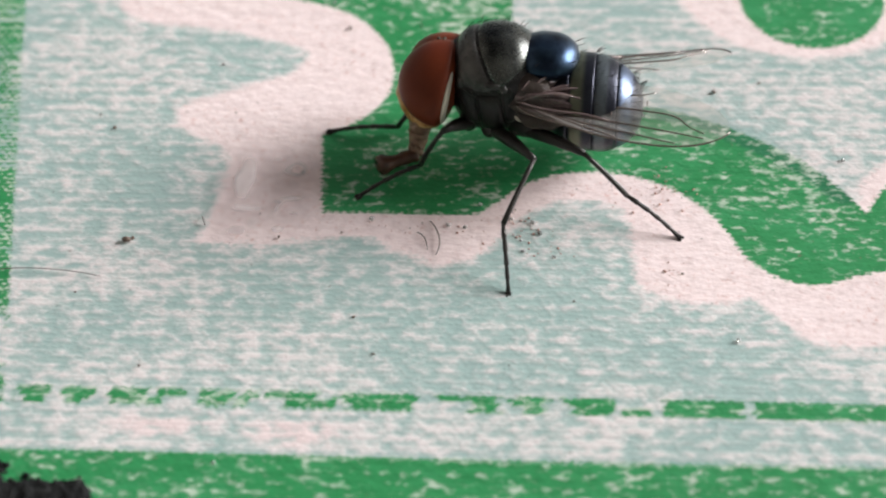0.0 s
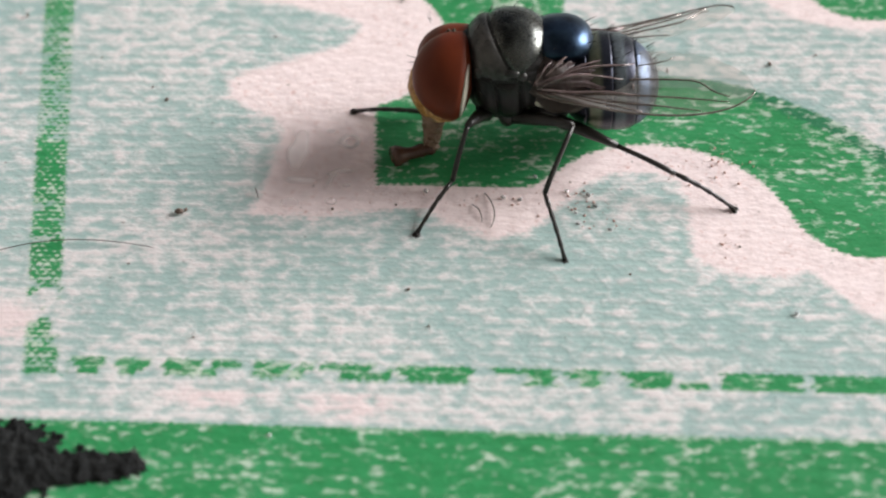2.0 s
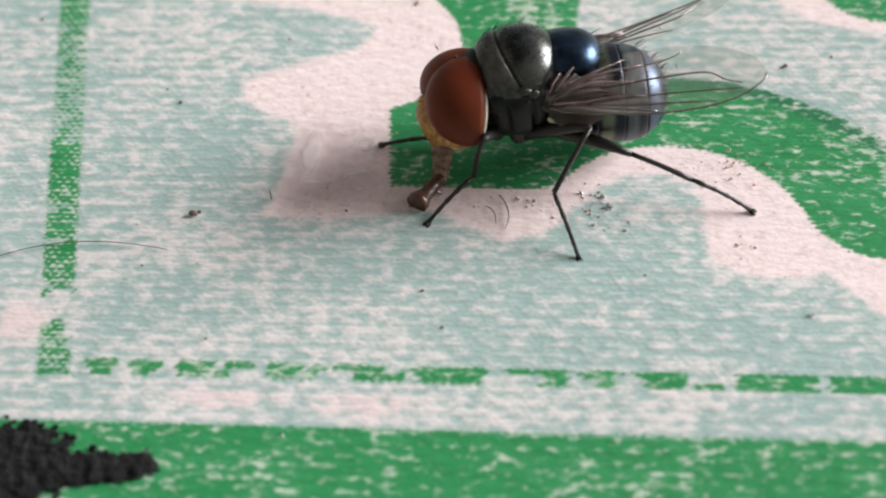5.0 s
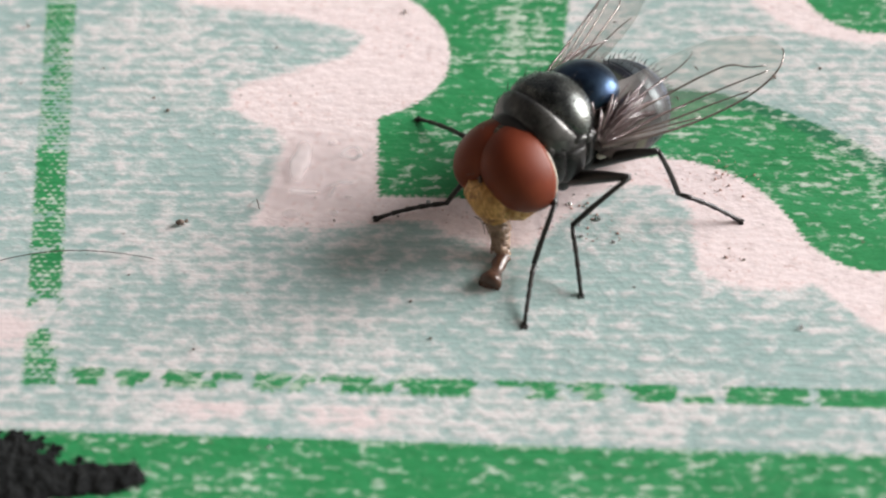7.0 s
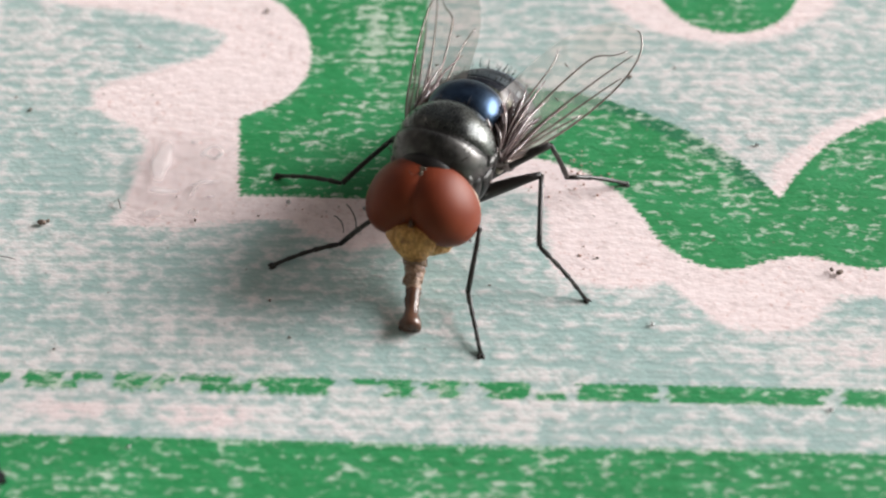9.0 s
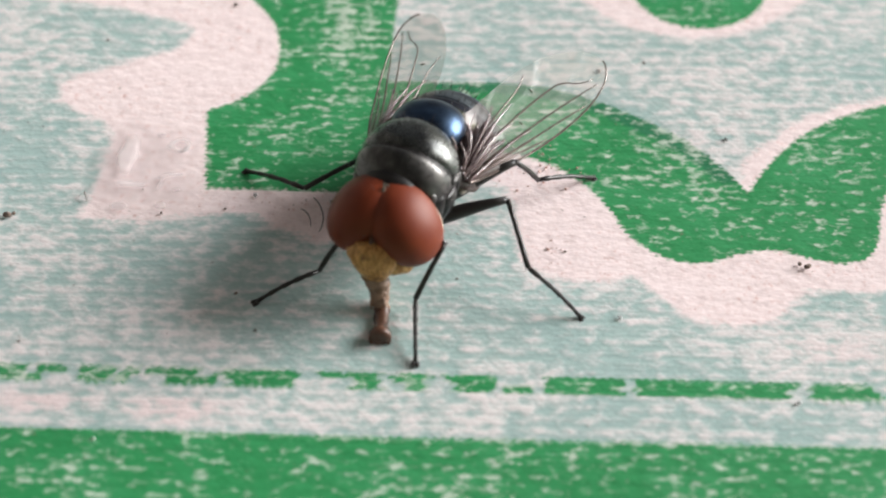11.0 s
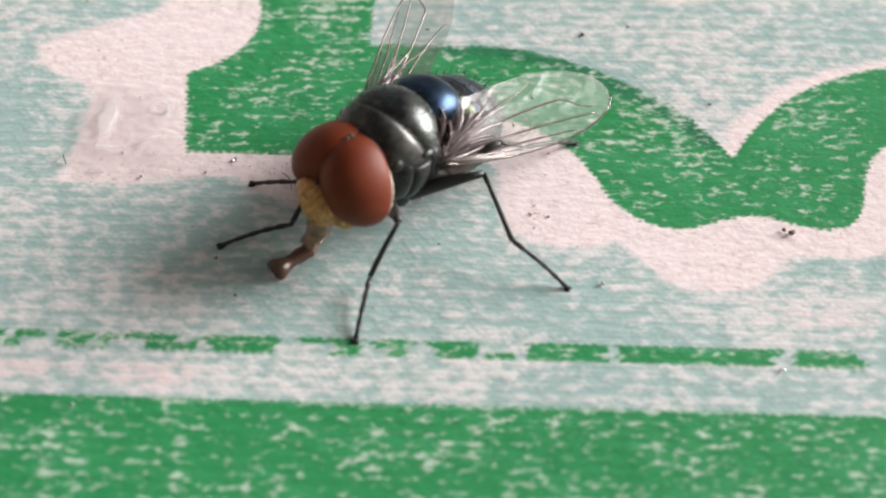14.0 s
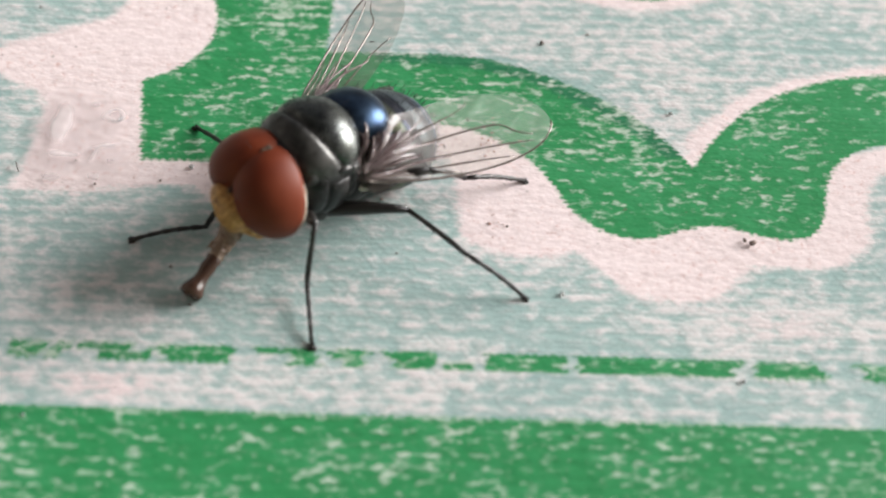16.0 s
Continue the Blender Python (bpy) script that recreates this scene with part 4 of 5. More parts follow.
def make_calypter(fly, side):
    """Two leaf-shaped scales, one over the other, between the wing root and the abdomen."""
    for cx, cy, cz, rx, ry, rise in ((-1.55, 1.80, 0.28, 0.95, 0.50, -0.80), (-2.15, 1.95, -0.35, 1.15, 0.55, -0.70)):
        bm = bmesh.new()
        n, rings = 72, []
        for f in (1.0, 0.88, 0.74, 0.58, 0.4, 0.2):
            ring = []
            for a in (2 * math.pi * i / n for i in range(n)):
                u, v = f * math.cos(a), f * math.sin(a)
                u *= 1 + 0.22 * math.sin(a)
                fold = noise.noise(Vector((1.4 * u, 1.4 * v, 9.0 + cx)))
                crease = 0.05 * f * (0.55 + 0.9 * fold) * math.sin(9 * a + 2 * f + 2.2 * fold) + 0.12 * noise.noise(Vector((2.2 * u, 2.2 * v, 3.0 + cx)))
                ring.append(bm.verts.new((cx + rx * u, side * (cy + ry * v - 0.12 * f * f), cz - 0.34 * f * f + rise * v + crease)))
            rings.append(ring)
        for u, v in zip(rings, rings[1:]):
            for i in range(n):
                bm.faces.new((u[i], u[(i + 1) % n], v[(i + 1) % n], v[i]))
        bm.faces.new(rings[-1])
        bmesh.ops.solidify(bm, geom=bm.faces[:], thickness=0.05)
        part("calypter", bm, MAT_CALYPTER, fly, "brownish cupped scale at the wing root")


fly = new("fly")
tagged(fly, "dark metallic blowfly with red-brown eyes feeding on the sheet", "fly")
make_thorax(fly)
make_abdomen(fly)
head = make_head(fly)
proboscis, labellum = make_proboscis(fly)
leg_rng = random.Random(11)
LEGS = {}
for side_name, side in (("L", 1), ("R", -1)):
    for which in ("front", "mid", "hind"):
        LEGS[side_name + which] = (side, which, make_leg(fly, which, leg_rng))
WINGS = {1: make_wing(fly, 1), -1: make_wing(fly, -1)}
for side in (1, -1):
    make_calypter(fly, side)


# ---- small things on the sheet ----
def make_grain(x, y, r, material, name, label, category, group, rng):
    bm = bmesh.new()
    bmesh.ops.create_icosphere(bm, subdivisions=2, radius=1)
    for v in bm.verts:
        v.co *= 1 + 0.35 * noise.noise(v.co * 1.3 + Vector((x, y, r * 40)))
        v.co.x *= r * 1.25
        v.co.y *= r
        v.co.z *= r * 0.7
    turn = rng.uniform(0, 6.28)
    bmesh.ops.rotate(bm, verts=bm.verts, cent=(0, 0, 0), matrix=Matrix.Rotation(turn, 3, "Z"))
    ob = part(name, bm, material, None, smooth=False)
    ob.location = (x * MM, y * MM, r * 0.45 * MM + 0.00003)
    tagged(ob, label, category, group)


def scatter():
    rng = random.Random(21)
    spots = [(-20.8, 20.2, 0.12), (-13.8, 14.9, 0.13), (-14.5, 15.7, 0.08), (-12.4, 8.3, 0.24), (-12.15, 8.4, 0.14), (-6.1, 8.6, 0.1), (12.2, 17.6, 0.14), (-14.1, 5.4, 0.07), (-11.0, 1.6, 0.09),
             (-4.0, 21.5, 0.14), (-2.7, 4.3, 0.1), (-1.8, 2.4, 0.09), (14.2, 18.2, 0.09), (20.3, 6.3, 0.22), (20.0, 6.45, 0.14), (-7.0, 9.9, 0.07), (-3.5, 8.9, 0.08), (6.1, 5.3, 0.08), (-9.5, 19.0, 0.08), (-17.0, 17.5, 0.07)]
    for x, y, r in spots:
        make_grain(x, y, r * 0.6, MAT_GRIT, "grit", "tiny dark brown grain of dirt on the sheet", "grit", "dark grit on the sheet", rng)
    for cx, cy, sx, sy, n in ((10.1, 7.2, 0.3, 0.3, 6), (10.0, 11.7, 0.6, 0.5, 14), (4.2, 9.2, 0.7, 0.5, 12), (5.0, 8.1, 0.5, 0.4, 8), (2.4, 8.8, 1.0, 0.6, 8), (-1.5, 9.0, 1.2, 0.4, 6), (8.6, 11.4, 0.8, 0.6, 6)):
        for _ in range(2 * n):
            make_grain(rng.gauss(cx, sx), rng.gauss(cy, sy), rng.choice((0.018, 0.022, 0.026, 0.034, 0.05)), MAT_RUST if rng.random() < 0.97 else MAT_GRIT, "crumb", "tiny reddish brown crumb of dried food", "crumb", "reddish crumbs", rng)
    for x, y in [(-7.54, -3.1), (3.9, 8.6), (4.4, 9.6), (1.6, 9.3), (3.5, 9.8), (19.3, -0.75), (-4.8, 23.2), (2.2, 10.6), (0.9, 9.4), (5.3, 7.7), (-5.4, 12.3), (12.6, 3.4), (17.5, 13.5), (-2.3, 9.7), (4.7, 9.0), (4.0, 8.0)]:
        make_grain(x, y, rng.uniform(0.05, 0.11), MAT_CRYSTAL, "sugar_grain", "tiny clear glinting sugar grain", "sugar grain", "glinting grains", rng)


scatter()


def make_fibre(pts, r):
    p = smooth_line(pts, 3, closed=False)
    bm = bmesh.new()
    tube(bm, [(x, y, 0.05 + 0.12 * math.sin(math.pi * i / (len(p) - 1))) for i, (x, y) in enumerate(p)], [r * (0.5 + 0.5 * math.sin(math.pi * (0.15 + 0.8 * i / (len(p) - 1)))) for i in range(len(p))], 5)
    ob = part("fibre", bm, MAT_HAIR)
    tagged(ob, "fine dark curved hair lying on the sheet", "hair", "stray hairs")


for hair, r in (([(-0.05, 9.9), (0.35, 9.3), (0.6, 8.5), (0.55, 7.9), (0.35, 7.6)], 0.032), ([(-0.5, 9.1), (-0.2, 8.8), (0.05, 8.4), (0.1, 7.7)], 0.026),
                ([(-21.5, 5.2), (-19.7, 5.9), (-18.2, 6.35), (-16.4, 6.6), (-14.3, 6.5), (-12.3, 6.1)], 0.022), ([(-9.45, 9.9), (-9.35, 9.5), (-9.15, 8.95)], 0.03),
                ([(4.0, 25.0), (4.6, 24.2), (5.4, 23.8)], 0.025)):
    make_fibre(hair, r)


def make_film():
    """A patch of drying syrup with low ridges."""
    bm = bmesh.new()
    nu, nv = 96, 96
    x0, x1, y0, y1 = -10.4, -4.2, 7.8, 14.6
    thick = bm.verts.layers.float.new("thick")
    glare = bm.verts.layers.float.new("glare")
    grid = {}
    for i in range(nu):
        for j in range(nv):
            x, y = x0 + (x1 - x0) * i / (nu - 1), y0 + (y1 - y0) * j / (nv - 1)
            edge = 1 - ((x + 6.95) / 2.6) ** 2 - ((y - 11.2) / 2.9) ** 2 + 0.5 * noise.noise(Vector((x * 0.7, y * 0.7, 0.3)))
            if edge < -0.05:
                continue
            h = 0.10 * (1 - math.exp(-max(0, edge) * 2.0))
            x_ = x + 0.25 * noise.noise(Vector((x, y, 9.0)))
            y_ = y + 0.25 * noise.noise(Vector((x, y, 5.0)))
            # low ridges; the same mask whitens the colour where daylight would reflect
            ridges = 0.9 * math.exp(-((x_ + 7.85) / 0.36) ** 4) * math.exp(-((y_ - 11.9) / 1.3) ** 4)
            ridges += 0.8 * math.exp(-((y_ - 10.1) / 0.13) ** 2) * math.exp(-((x_ + 7.5) / 0.6) ** 4)
            ridges += 0.8 * math.exp(-((y_ - 10.75 - 0.2 * (x_ + 5.6)) / 0.12) ** 2) * math.exp(-((x_ + 5.7) / 0.75) ** 4)
            ridges += 0.7 * math.exp(-((x_ + 6.35 - 0.5 * (y_ - 10)) / 0.14) ** 2) * math.exp(-((y_ - 10.1) / 0.5) ** 2)
            ridges += 0.9 * math.exp(-(((x_ + 7.15) / 0.3) ** 2 + ((y_ - 9.1) / 0.28) ** 2))
            ridges += 0.7 * math.exp(-((math.hypot(x_ + 5.7, 1.3 * (y_ - 12.4)) - 0.33) / 0.12) ** 2)
            h += 0.03 * ridges
            h += 0.05 * noise.noise(Vector((x * 1.6, y * 1.6, 4.0))) * max(0, edge)
            grid[i, j] = bm.verts.new((x, y, 0.06 + max(0.0, h * min(1, max(0, edge + 0.05) * 3))))
            f = min(1.0, max(0.0, edge * 1.15))
            grid[i, j][thick] = f * f * (3 - 2 * f)
            grid[i, j][glare] = min(1.0, ridges) * f
    for (i, j), v in grid.items():
        if all(k in grid for k in ((i + 1, j), (i + 1, j + 1), (i, j + 1))):
            bm.faces.new((v, grid[i + 1, j], grid[i + 1, j + 1], grid[i, j + 1]))
    ob = part("syrup_film", bm, MAT_WET)
    tagged(ob, "clear wet sticky patch drying on the sheet", "syrup")
    for x, y, r in ((-7.9, 8.9, 0.3), (-6.2, 9.0, 0.2), (-5.6, 9.9, 0.14), (-6.5, 13.1, 0.16)):
        bm = bmesh.new()
        lay, pale = bm.verts.layers.float.new("thick"), bm.verts.layers.float.new("glare")
        ellipsoid(bm, (x, y, 0.08), (r * 1.2, r * 0.8, 0.07), 18, 12)
        for v in bm.verts:
            v.co.z += 0.04 * noise.noise(v.co * 4)
            v[lay], v[pale] = 0.6, 0.2
        part("droplet", bm, MAT_WET, ob, "clear raised droplet")


make_film()


def make_crust():
    bm = bmesh.new()
    step = 0.1
    grid = {}
    for i in range(110):
        for j in range(60):
            x, y = -21.5 + i * step, -8.2 + j * step
            lobes = max(1 - ((x + 17.6) / 2.7) ** 2 - ((y + 4.7) / 2.0) ** 2, 1 - ((x + 13.3) / 1.4) ** 2 - ((y + 4.7) / 0.8) ** 2, 1 - ((x + 15.2) / 1.7) ** 2 - ((y + 4.9) / 0.95) ** 2)
            edge = lobes + 0.6 * noise.fractal(Vector((x * 1.3, y * 1.6, 2.0)), 1.0, 2.0, 4) + 0.3 * noise.noise(Vector((x * 4.5, y * 5, 3.0)))
            if edge < 0:
                continue
            h = 0.22 * (1 - math.exp(-edge * 3)) * (0.75 + 0.6 * noise.noise(Vector((x * 2.4, y * 2.4, 7.0)))) + 0.06 * noise.noise(Vector((x * 6, y * 6, 1.0)))
            grid[i, j] = bm.verts.new((x, y, 0.03 + max(0.02, h)))
    for (i, j), v in grid.items():
        if all(k in grid for k in ((i + 1, j), (i + 1, j + 1), (i, j + 1))):
            bm.faces.new((v, grid[i + 1, j], grid[i + 1, j + 1], grid[i, j + 1]))
    ob = part("black_crust", bm, MAT_CRUST)
    tagged(ob, "rough black crust of soot stuck on the green border", "crust")
    rng = random.Random(31)
    rim = [(i, j) for (i, j) in grid if not all(k in grid for k in ((i + 2, j), (i - 2, j), (i, j + 2), (i, j - 2)))]
    for i, j in rng.sample(sorted(rim), min(70, len(rim))):
        r = rng.uniform(0.05, 0.16)
        bm = bmesh.new()
        bmesh.ops.create_icosphere(bm, subdivisions=2, radius=r)
        for v in bm.verts:
            v.co *= 1 + 0.5 * noise.noise(v.co * 9 + Vector((i, j, 0)))
            v.co.z *= 0.6
        bmesh.ops.translate(bm, verts=bm.verts, vec=(-21.5 + i * step + rng.uniform(-0.1, 0.1), -8.2 + j * step + rng.uniform(-0.1, 0.1), r * 0.4))
        part("flake", bm, MAT_CRUST, ob)


make_crust()


# ---- what moves ----
# seconds, thorax centre in mm, heading, nose-down pitch, lean to the right, turn of the head
BODY = [
    (0, 2.79, 14.81, 3.73, 175.73, 0.45, 17, 0.43),
    (0.5, 1.93, 14.33, 3.74, 179.71, -1.02, 16.92, -4.35),
    (1, 1.86, 13.62, 3.7, 185.72, -2.63, 16.84, 3.09),
    (1.5, 1.25, 13.68, 3.69, 182.92, -0.97, 16.76, 6.94),
    (2, 1.05, 13.82, 3.73, 184.41, -0.59, 16.68, 0.18),
    (2.5, 0.44, 13.94, 3.72, 181, 1.61, 16.6, 0.07),
    (3, 0.31, 13.54, 3.7, 183.23, -0.66, 16.52, 2.55),
    (3.5, 0.31, 13.54, 3.7, 183.14, -0.45, 16.44, 4.76),
    (5.8, 1.07, 12.52, 3.7, 192.98, -1.39, 16.06, 9.21),
    (6, 1.25, 12.65, 3.71, 196.88, -4.84, 16.03, 10.67),
    (6.2, 0.87, 12.19, 3.71, 199.2, -5.42, 16, 9.76),
    (6.5, 1.52, 11.68, 3.71, 202.86, -4.68, 13.38, 11.67),
    (7, 2.48, 10.66, 3.65, 224.49, -4.51, 9, -0.96),
    (7.5, 2.57, 10.08, 3.65, 230.19, -8.99, 7, 4.59),
    (8, 3.36, 9.87, 3.65, 238.45, -5.44, 5, 4.77),
    (8.5, 3.56, 9.92, 3.67, 240.01, -5.97, 3.5, 4.23),
    (9, 4.19, 9.14, 3.67, 247.27, -4.33, 2, 1.69),
    (9.2, 4.24, 8.94, 3.66, 247.68, -4.85, 2, 1.48),
    (11.5, 4.02, 7.44, 3.67, 248.28, -7.42, 2, -0.09),
    (12, 4.84, 7.57, 3.67, 252.67, -5.11, 2, -1.72),
    (12.5, 5.49, 6.86, 3.68, 258.69, -4.22, 2, 2.75),
    (13, 5.26, 6.5, 3.66, 259.35, -7.82, 2, -0.46),
    (13.5, 4.69, 7.16, 3.67, 244.29, -8.95, 4, 1.35),
    (14, 3.98, 7.54, 3.63, 230.65, -11.21, 6, -5.99),
    (14.5, 3.59, 7.31, 3.64, 226.24, -9.49, 6, -1.07),
    (15, 3.23, 7.77, 3.63, 227.14, -9.59, 6, -6.08),
    (15.5, 2.83, 7.49, 3.63, 220.57, -8.21, 6, -3.72),
    (16, 2.62, 7.26, 3.64, 223.57, -9.75, 6, -2.25),
]
# seconds and foot places on the sheet, in mm
FEET = {
    "Lfront": [
        (0, -2.82, 11.05, 0.08),
        (0.5, -3.17, 9.94, 0.08),
        (1, -2.68, 7.3, 0.08),
        (1.5, -2.5, 7.41, 0.08),
        (2, -2.5, 7.39, 0.08),
        (2.5, -4.47, 8.21, 0.08),
        (3, -4.08, 8.27, 0.08),
        (3.5, -4.11, 8.22, 0.08),
        (5.8, -1.91, 7.95, 0.08),
        (6, -1.42, 5.45, 0.08),
        (6.2, -1.68, 5.42, 0.08),
        (6.5, -0.85, 7.34, 0.08),
        (7, 1.82, 3.23, 0.08),
        (7.5, 1.92, 3.51, 0.08),
        (8, 4.12, 2.32, 0.08),
        (8.5, 4.1, 2.3, 0.08),
        (9, 5.75, 1.74, 0.08),
        (9.2, 5.64, 2.2, 0.08),
        (11.5, 4.2, 0.74, 0.08),
        (12, 7.07, 0.07, 0.08),
        (12.5, 8.15, 0.38, 0.08),
        (13, 8.1, 0.38, 0.08),
        (13.5, 6.16, -0.73, 0.08),
        (14, 2.96, 0.38, 0.08),
        (14.5, 2.93, 0.5, 0.08),
        (15, 2.91, 0.48, 0.08),
        (15.5, 2.86, 0.5, 0.08),
        (16, 2.94, 0.54, 0.08),],
    "Lmid": [
        (0, 3.46, 5.7, 0.08),
        (0.5, 3.48, 5.79, 0.08),
        (1, 3.44, 5.93, 0.08),
        (1.5, 3.43, 5.86, 0.08),
        (2, 3.48, 5.99, 0.08),
        (2.5, 3.46, 6.06, 0.08),
        (3, 3.46, 6.11, 0.08),
        (3.5, 3.46, 6.07, 0.08),
        (5.8, 3.39, 6.19, 0.08),
        (6, 3.46, 6.1, 0.08),
        (6.2, 3.27, 5.99, 0.08),
        (6.5, 4.13, 4.72, 0.08),
        (7, 4.01, 4.79, 0.08),
        (7.5, 7.03, 4.43, 0.08),
        (8, 6.89, 4.47, 0.08),
        (8.5, 10.2, 4.55, 0.08),
        (9, 9.96, 4.62, 0.08),
        (9.2, 9.94, 4.64, 0.08),
        (11.5, 11.16, 3.09, 0.08),
        (12, 11.13, 3.19, 0.08),
        (12.5, 11.09, 3.15, 0.08),
        (13, 11.07, 3.1, 0.08),
        (13.5, 11.08, 3.1, 0.08),
        (14, 11.12, 3.17, 0.08),
        (14.5, 11.09, 3.18, 0.08),
        (15, 11.09, 3.22, 0.08),
        (15.5, 11.06, 3.14, 0.08),
        (16, 11.09, 3.14, 0.08),],
    "Lhind": [
        (0, 10.37, 8.94, 0.08),
        (0.5, 10.34, 8.95, 0.08),
        (1, 10.3, 8.96, 0.08),
        (1.5, 10.41, 8.91, 0.08),
        (2, 10.35, 8.93, 0.08),
        (2.5, 10.32, 8.8, 0.08),
        (3, 10.34, 8.91, 0.08),
        (3.5, 10.39, 8.88, 0.08),
        (5.8, 10.38, 8.92, 0.08),
        (6, 10.27, 8.88, 0.08),
        (6.2, 10.04, 8.76, 0.08),
        (6.5, 10.34, 8.84, 0.08),
        (7, 10.35, 9.01, 0.08),
        (7.5, 10.36, 8.9, 0.08),
        (8, 10.37, 8.9, 0.08),
        (8.5, 10.34, 8.95, 0.08),
        (9, 11.73, 11.07, 0.08),
        (9.2, 11.61, 10.99, 0.08),
        (11.5, 11.68, 11.12, 0.08),
        (12, 11.61, 11.03, 0.08),
        (12.5, 11.74, 11.12, 0.08),
        (13, 11.63, 11.04, 0.08),
        (13.5, 11.6, 11.12, 0.08),
        (14, 11.63, 11.03, 0.08),
        (14.5, 11.38, 10.86, 0.08),
        (15, 11.32, 10.78, 0.08),
        (15.5, 11.31, 10.72, 0.08),
        (16, 11.17, 9.39, 0.08),],
    "Rfront": [
        (0, -4.28, 14.84, 0.08),
        (0.5, -4.34, 14.9, 0.08),
        (1, -4.99, 12.74, 0.08),
        (1.5, -5.77, 12.8, 0.08),
        (2, -5.49, 14.32, 0.08),
        (2.5, -5.42, 14.43, 0.08),
        (3, -5.45, 14.37, 0.08),
        (3.5, -5.38, 14.32, 0.08),
        (5.8, -4.48, 11.48, 0.08),
        (6, -4.57, 11.42, 0.08),
        (6.2, -4.83, 11.29, 0.08),
        (6.5, -4.29, 11.33, 0.08),
        (7, -4.24, 8.79, 0.08),
        (7.5, -3.84, 8.6, 0.08),
        (8, -3.12, 6.33, 0.08),
        (8.5, -2.16, 6.33, 0.08),
        (9, -2.6, 6.21, 0.08),
        (9.2, -2.51, 6.13, 0.08),
        (11.5, -1.63, 3.46, 0.08),
        (12, -1.51, 3.5, 0.08),
        (12.5, -1.2, 3.5, 0.08),
        (13, -1.26, 3.52, 0.08),
        (13.5, -1.21, 3.57, 0.08),
        (14, -2.44, 4.98, 0.08),
        (14.5, -2.04, 4.95, 0.08),
        (15, -2.75, 5.8, 0.08),
        (15.5, -2.63, 5.7, 0.08),
        (16, -4.2, 5.68, 0.08),],
    "Rmid": [
        (0, 1.5, 19.2, 0.08),
        (2.5, -0.6, 18.2, 0.08),
        (3.5, -0.8, 18, 0.08),
        (5.8, -1, 18.2, 0.08),
        (6.2, -1.5, 17.5, 0.08),
        (6.5, -2.96, 14.84, 0.08),
        (7, -2.89, 14.56, 0.08),
        (7.5, -2.62, 14.28, 0.08),
        (8, -2.5, 14.24, 0.08),
        (8.5, -2.46, 14.21, 0.08),
        (9, -2.72, 11.16, 0.08),
        (9.2, -2.68, 11.17, 0.08),
        (11.5, -2.69, 11.13, 0.08),
        (12, -2.59, 11.21, 0.08),
        (12.5, -1.77, 8.7, 0.08),
        (13, -1.79, 8.75, 0.08),
        (13.5, -1.52, 8.38, 0.08),
        (14, -1.42, 8.32, 0.08),
        (14.5, -2.82, 9.09, 0.08),
        (15, -2.2, 8.89, 0.08),
        (15.5, -2.32, 12.09, 0.08),
        (16, -2.2, 11.85, 0.08),],
    "Rhind": [
        (0, 8.91, 16.16, 0.08),
        (2, 6.89, 16.08, 0.08),
        (3.5, 6.2, 15.67, 0.08),
        (6.2, 5.94, 15.87, 0.08),
        (7, 5.38, 17.99, 0.08),
        (8, 4.4, 17.68, 0.08),
        (9, 4.02, 17.02, 0.08),
        (11.5, 3.71, 15.31, 0.08),
        (12.5, 3.77, 14.55, 0.08),
        (13.5, 4.93, 15.04, 0.08),
        (14.5, 6.26, 14.72, 0.08),
        (16, 5.63, 14.54, 0.08),],
}
MOUTH_ROWS = [
    (0, -2.2, 12.62, 0.2),
    (0.5, -3.14, 12.81, 0.2),
    (1, -2.95, 9.96, 0.2),
    (1.5, -3.54, 9.85, 0.2),
    (2, -3.8, 11.48, 0.2),
    (2.5, -5.14, 11.71, 0.2),
    (3, -5.08, 10.18, 0.2),
    (3.5, -4.95, 10.13, 0.2),
    (5.8, -2.39, 8.17, 0.2),
    (6, -3, 9.02, 0.2),
    (6.2, -3.01, 8.64, 0.2),
    (6.5, -1.77, 6.24, 0.2),
    (7, 0.36, 5.11, 0.2),
    (7.5, 0.67, 3.68, 0.2),
    (8, 2.56, 3.1, 0.2),
    (8.5, 2.55, 5.07, 0.2),
    (9, 2.94, 2.69, 0.2),
    (9.2, 3.22, 3.3, 0.2),
    (11.5, 3.13, 1.56, 0.2),
    (12, 4.96, 1.03, 0.2),
    (12.5, 5.86, 0.23, 0.2),
    (13, 4.48, 0.21, 0.2),
    (13.5, 1.91, 2.25, 0.2),
    (14, -0.37, 3.51, 0.2),
    (14.5, -1.04, 2.52, 0.2),
    (15, -1.14, 4.3, 0.2),
    (15.5, -2.44, 3.91, 0.2),
    (16, -1.96, 2.49, 0.2),
]
# seconds, further turn of the head, its lean to the right
HEAD_ROWS = [(0, -8, 3), (3.5, -8, 0), (5.8, -5, 0), (6.5, 0, 3), (7, 3, 7), (7.5, 5, 3), (8, 7, 0), (9, 3, 0), (12.5, 0, 0), (13.5, -3, -4), (14.5, -6, -11), (16, -6, -11)]
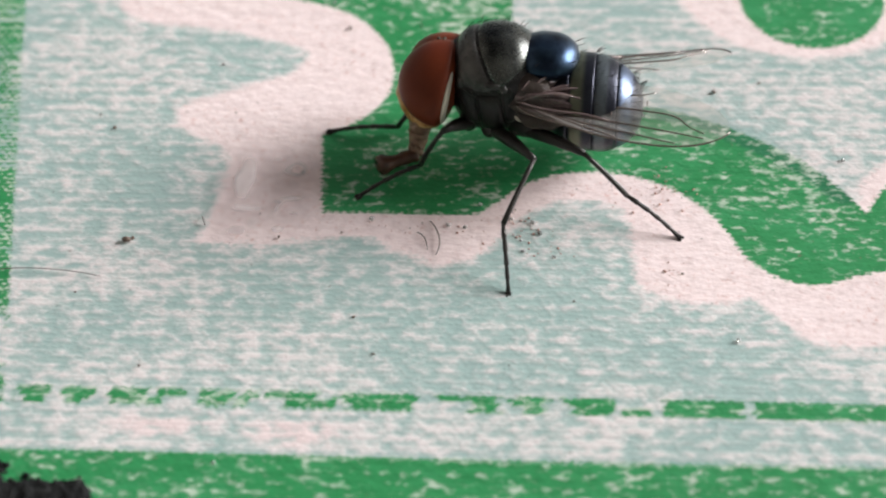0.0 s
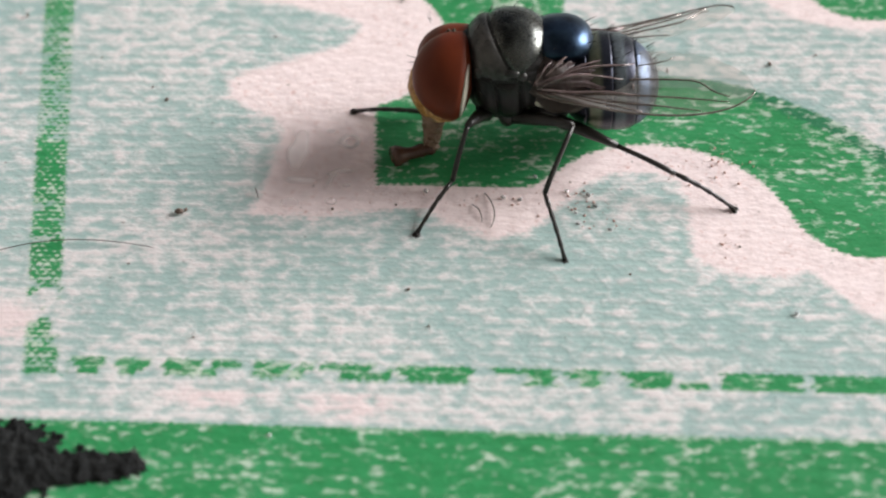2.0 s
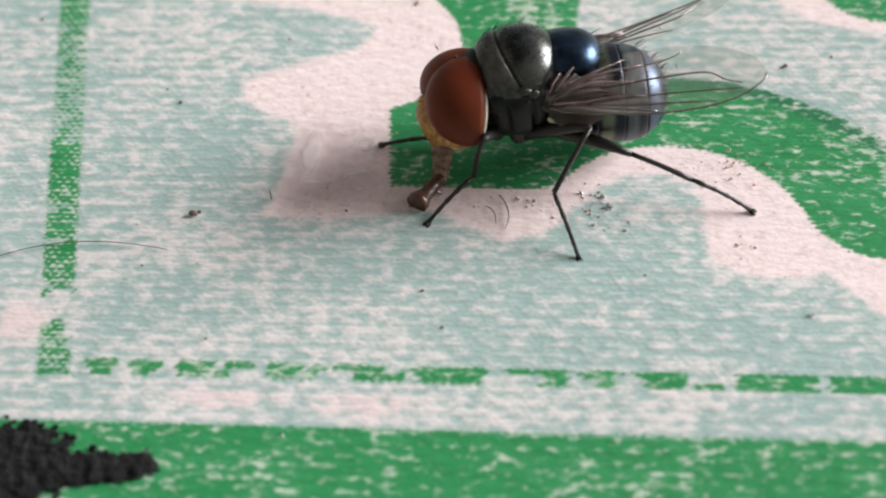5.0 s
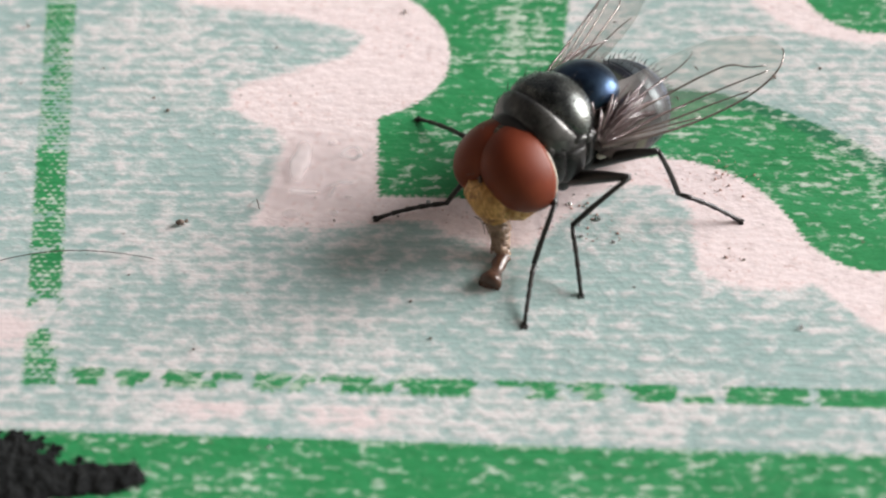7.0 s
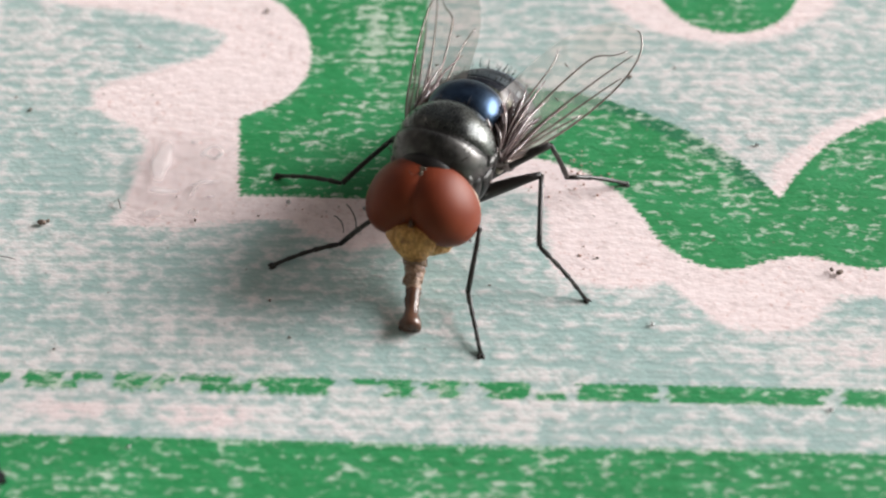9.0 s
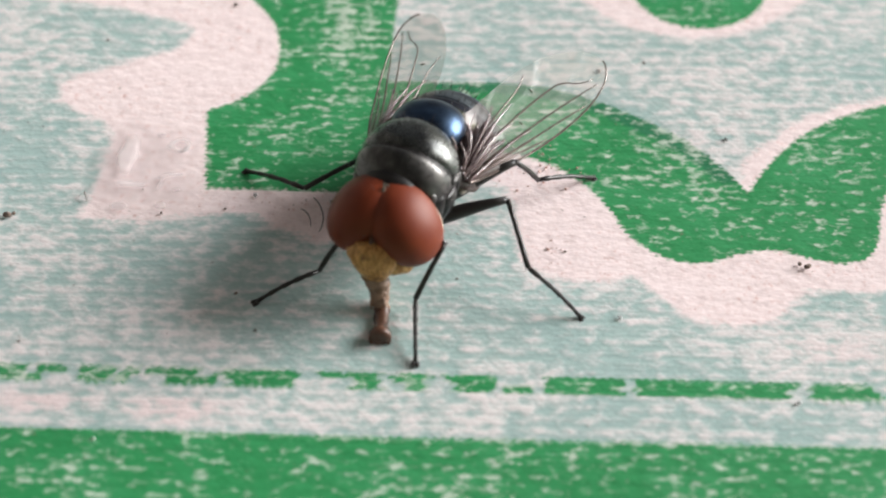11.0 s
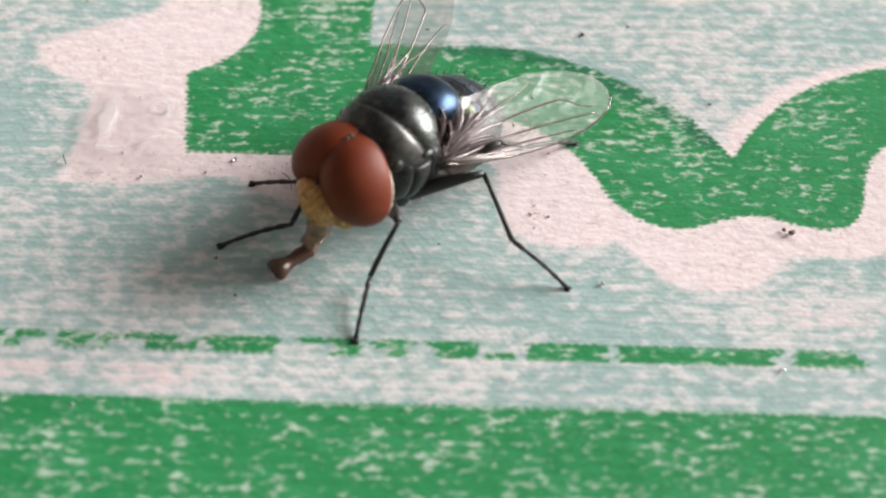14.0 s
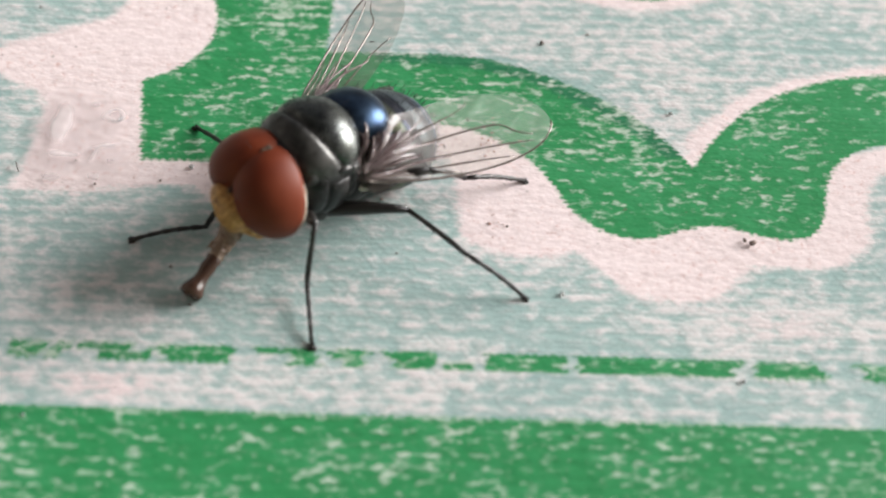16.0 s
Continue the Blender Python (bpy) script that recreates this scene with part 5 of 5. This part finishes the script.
# seconds, spread from the body's axis, droop of the tip, roll of the blade: near wing, far wing
WING_ROWS = [
    (0, 9, 4, 25, 12, -2, 15), (0.5, 9, 3.5, 32, 12, -4, 15), (3.5, 10, 0.5, 32, 14, -6, 15), (5.8, 12, -8, 32, 16, -10, 20), (6.5, 16, -9, 32, 17, -11, 24), (7, 19, -7, 32, 18, -11, 28), (8, 22, -11, 34, 18, -11, 30), (9, 24, -9, 34, 16, -8, 32), (12.5, 24, -4.5, 34, 14, -1.5, 32),
    (13.5, 20, -3, 38, 21, -10, 30), (14, 17, 2, 42, 26, -13, 28), (16, 17, 2, 42, 26, -13, 28)]


def at(rows, t):
    """Straight interpolation in rows that begin with the time."""
    ts = [r[0] for r in rows]
    return [float(np.interp(t, ts, [r[i] for r in rows])) for i in range(1, len(rows[0]))]


def aim(origin, target, up):
    """A pose at origin whose x points to target, with z near up."""
    x = (target - origin).normalized()
    y = up.cross(x).normalized()
    z = x.cross(y)
    m = Matrix((x, y, z)).transposed().to_4x4()
    m.translation = origin
    return m


def bend(a, b, l1, l2, pole):
    """The middle joint of two links from a to b, bent towards pole; and b drawn in to what they reach."""
    d = b - a
    r = min(max(d.length, abs(l1 - l2) + 0.05), (l1 + l2) * 0.997)
    d.normalize()
    b = a + d * r
    c = (l1 * l1 + r * r - l2 * l2) / (2 * r)
    h = math.sqrt(max(1e-6, l1 * l1 - c * c))
    side = (pole - d * pole.dot(d)).normalized()
    return a + d * c + side * h, b


def metres(m):
    m = m.copy()
    m.translation *= MM
    return m


def fly_pose(t):
    x, y, z, h, p, r, _ = at(BODY, t)
    return Matrix.Translation((x, y, z)) @ Euler((radians(r), radians(p), radians(h))).to_matrix().to_4x4()


def leg_poses(side, which, foot, body):
    """Poses of femur in the fly's space, and of shin and foot in the femur's."""
    hip = Vector(HIP[which])
    hip.y *= side
    f, t, s = FEMUR[which], TIBIA[which], TARSUS[which]
    back = body.inverted()
    target = back @ foot
    up = back.to_3x3() @ Vector((0, 0, 1))
    away = hip - target
    flat = away - up * away.dot(up)
    degrees, rise, out, ahead = STANCE[side, which]
    lift = radians(degrees)
    ankle = target + flat.normalized() * s * math.cos(lift) * 0.97 + up * s * math.sin(lift)
    pole = up * rise + Vector((ahead, out * side, 0))
    knee, ankle = bend(hip, ankle, f, t, pole)
    femur = aim(hip, knee, up)
    tibia = aim(knee, ankle, up)
    tarsus = aim(ankle, target, up)
    inv = femur.inverted()
    return femur, inv @ tibia, inv @ tarsus


def motions():
    times = sorted({r[0] for r in BODY} | {0.25, 0.75, 1.25, 1.75, 2.25, 2.75, 3.25, 4.4, 5.1, 6.75, 7.25, 7.75, 8.25, 8.75, 9.9, 10.6, 12.25, 13.25, 13.75, 14.25})
    walk(fly, [(t, metres(fly_pose(t))) for t in times])
    rows = {k: ([], [], []) for k in LEGS}
    heads, ups, lows, wings = [], [], [], {1: [], -1: []}
    for t in times:
        body = fly_pose(t)
        turn = at(BODY, t)[6]
        more, lean = at(HEAD_ROWS, t)
        neck = Matrix.Translation((1.5, 0, float(np.interp(t, (3.5, 5.8, 13.5, 14.0), (-0.05, -0.3, -0.3, -0.05))))) @ Euler((radians(lean), radians(-1), radians(turn + more))).to_matrix().to_4x4()
        heads.append((t, metres(neck)))
        mx, my, mz = at(MOUTH_ROWS, t)
        target = body.inverted() @ Vector((mx, my, mz))
        root = neck @ Vector((1.66, 0, -2.5))
        elbow, end = bend(root, target, ROSTRUM, LABELLUM, Vector((-0.4, 0, -0.6)))
        up_pose, low_pose = aim(root, elbow, Vector((1, 0, 0.2))), aim(elbow, end, Vector((1, 0, 0.2)))
        ups.append((t, metres(up_pose)))
        lows.append((t, metres(up_pose.inverted() @ low_pose)))
        for k, (side, which, pieces) in LEGS.items():
            x, y, z = at(FEET[k], t)
            for row, m in zip(rows[k], leg_poses(side, which, Vector((x, y, z)), body)):
                row.append((t, metres(m)))
        w = at(WING_ROWS, t)
        for side, (spread, droop, roll) in ((1, w[:3]), (-1, w[3:])):
            hinge = Matrix.Translation((WING_BASE[0], WING_BASE[1] * side, WING_BASE[2]))
            wings[side].append((t, metres(hinge @ Euler((radians(-roll * side), radians(-droop), radians(-spread * side))).to_matrix().to_4x4())))
    walk(head, heads)
    walk(proboscis, ups)
    walk(labellum, lows)
    for k, (side, which, pieces) in LEGS.items():
        for piece, row in zip(pieces, rows[k]):
            walk(piece, row)
    for side in (1, -1):
        walk(WINGS[side], wings[side])


motions()
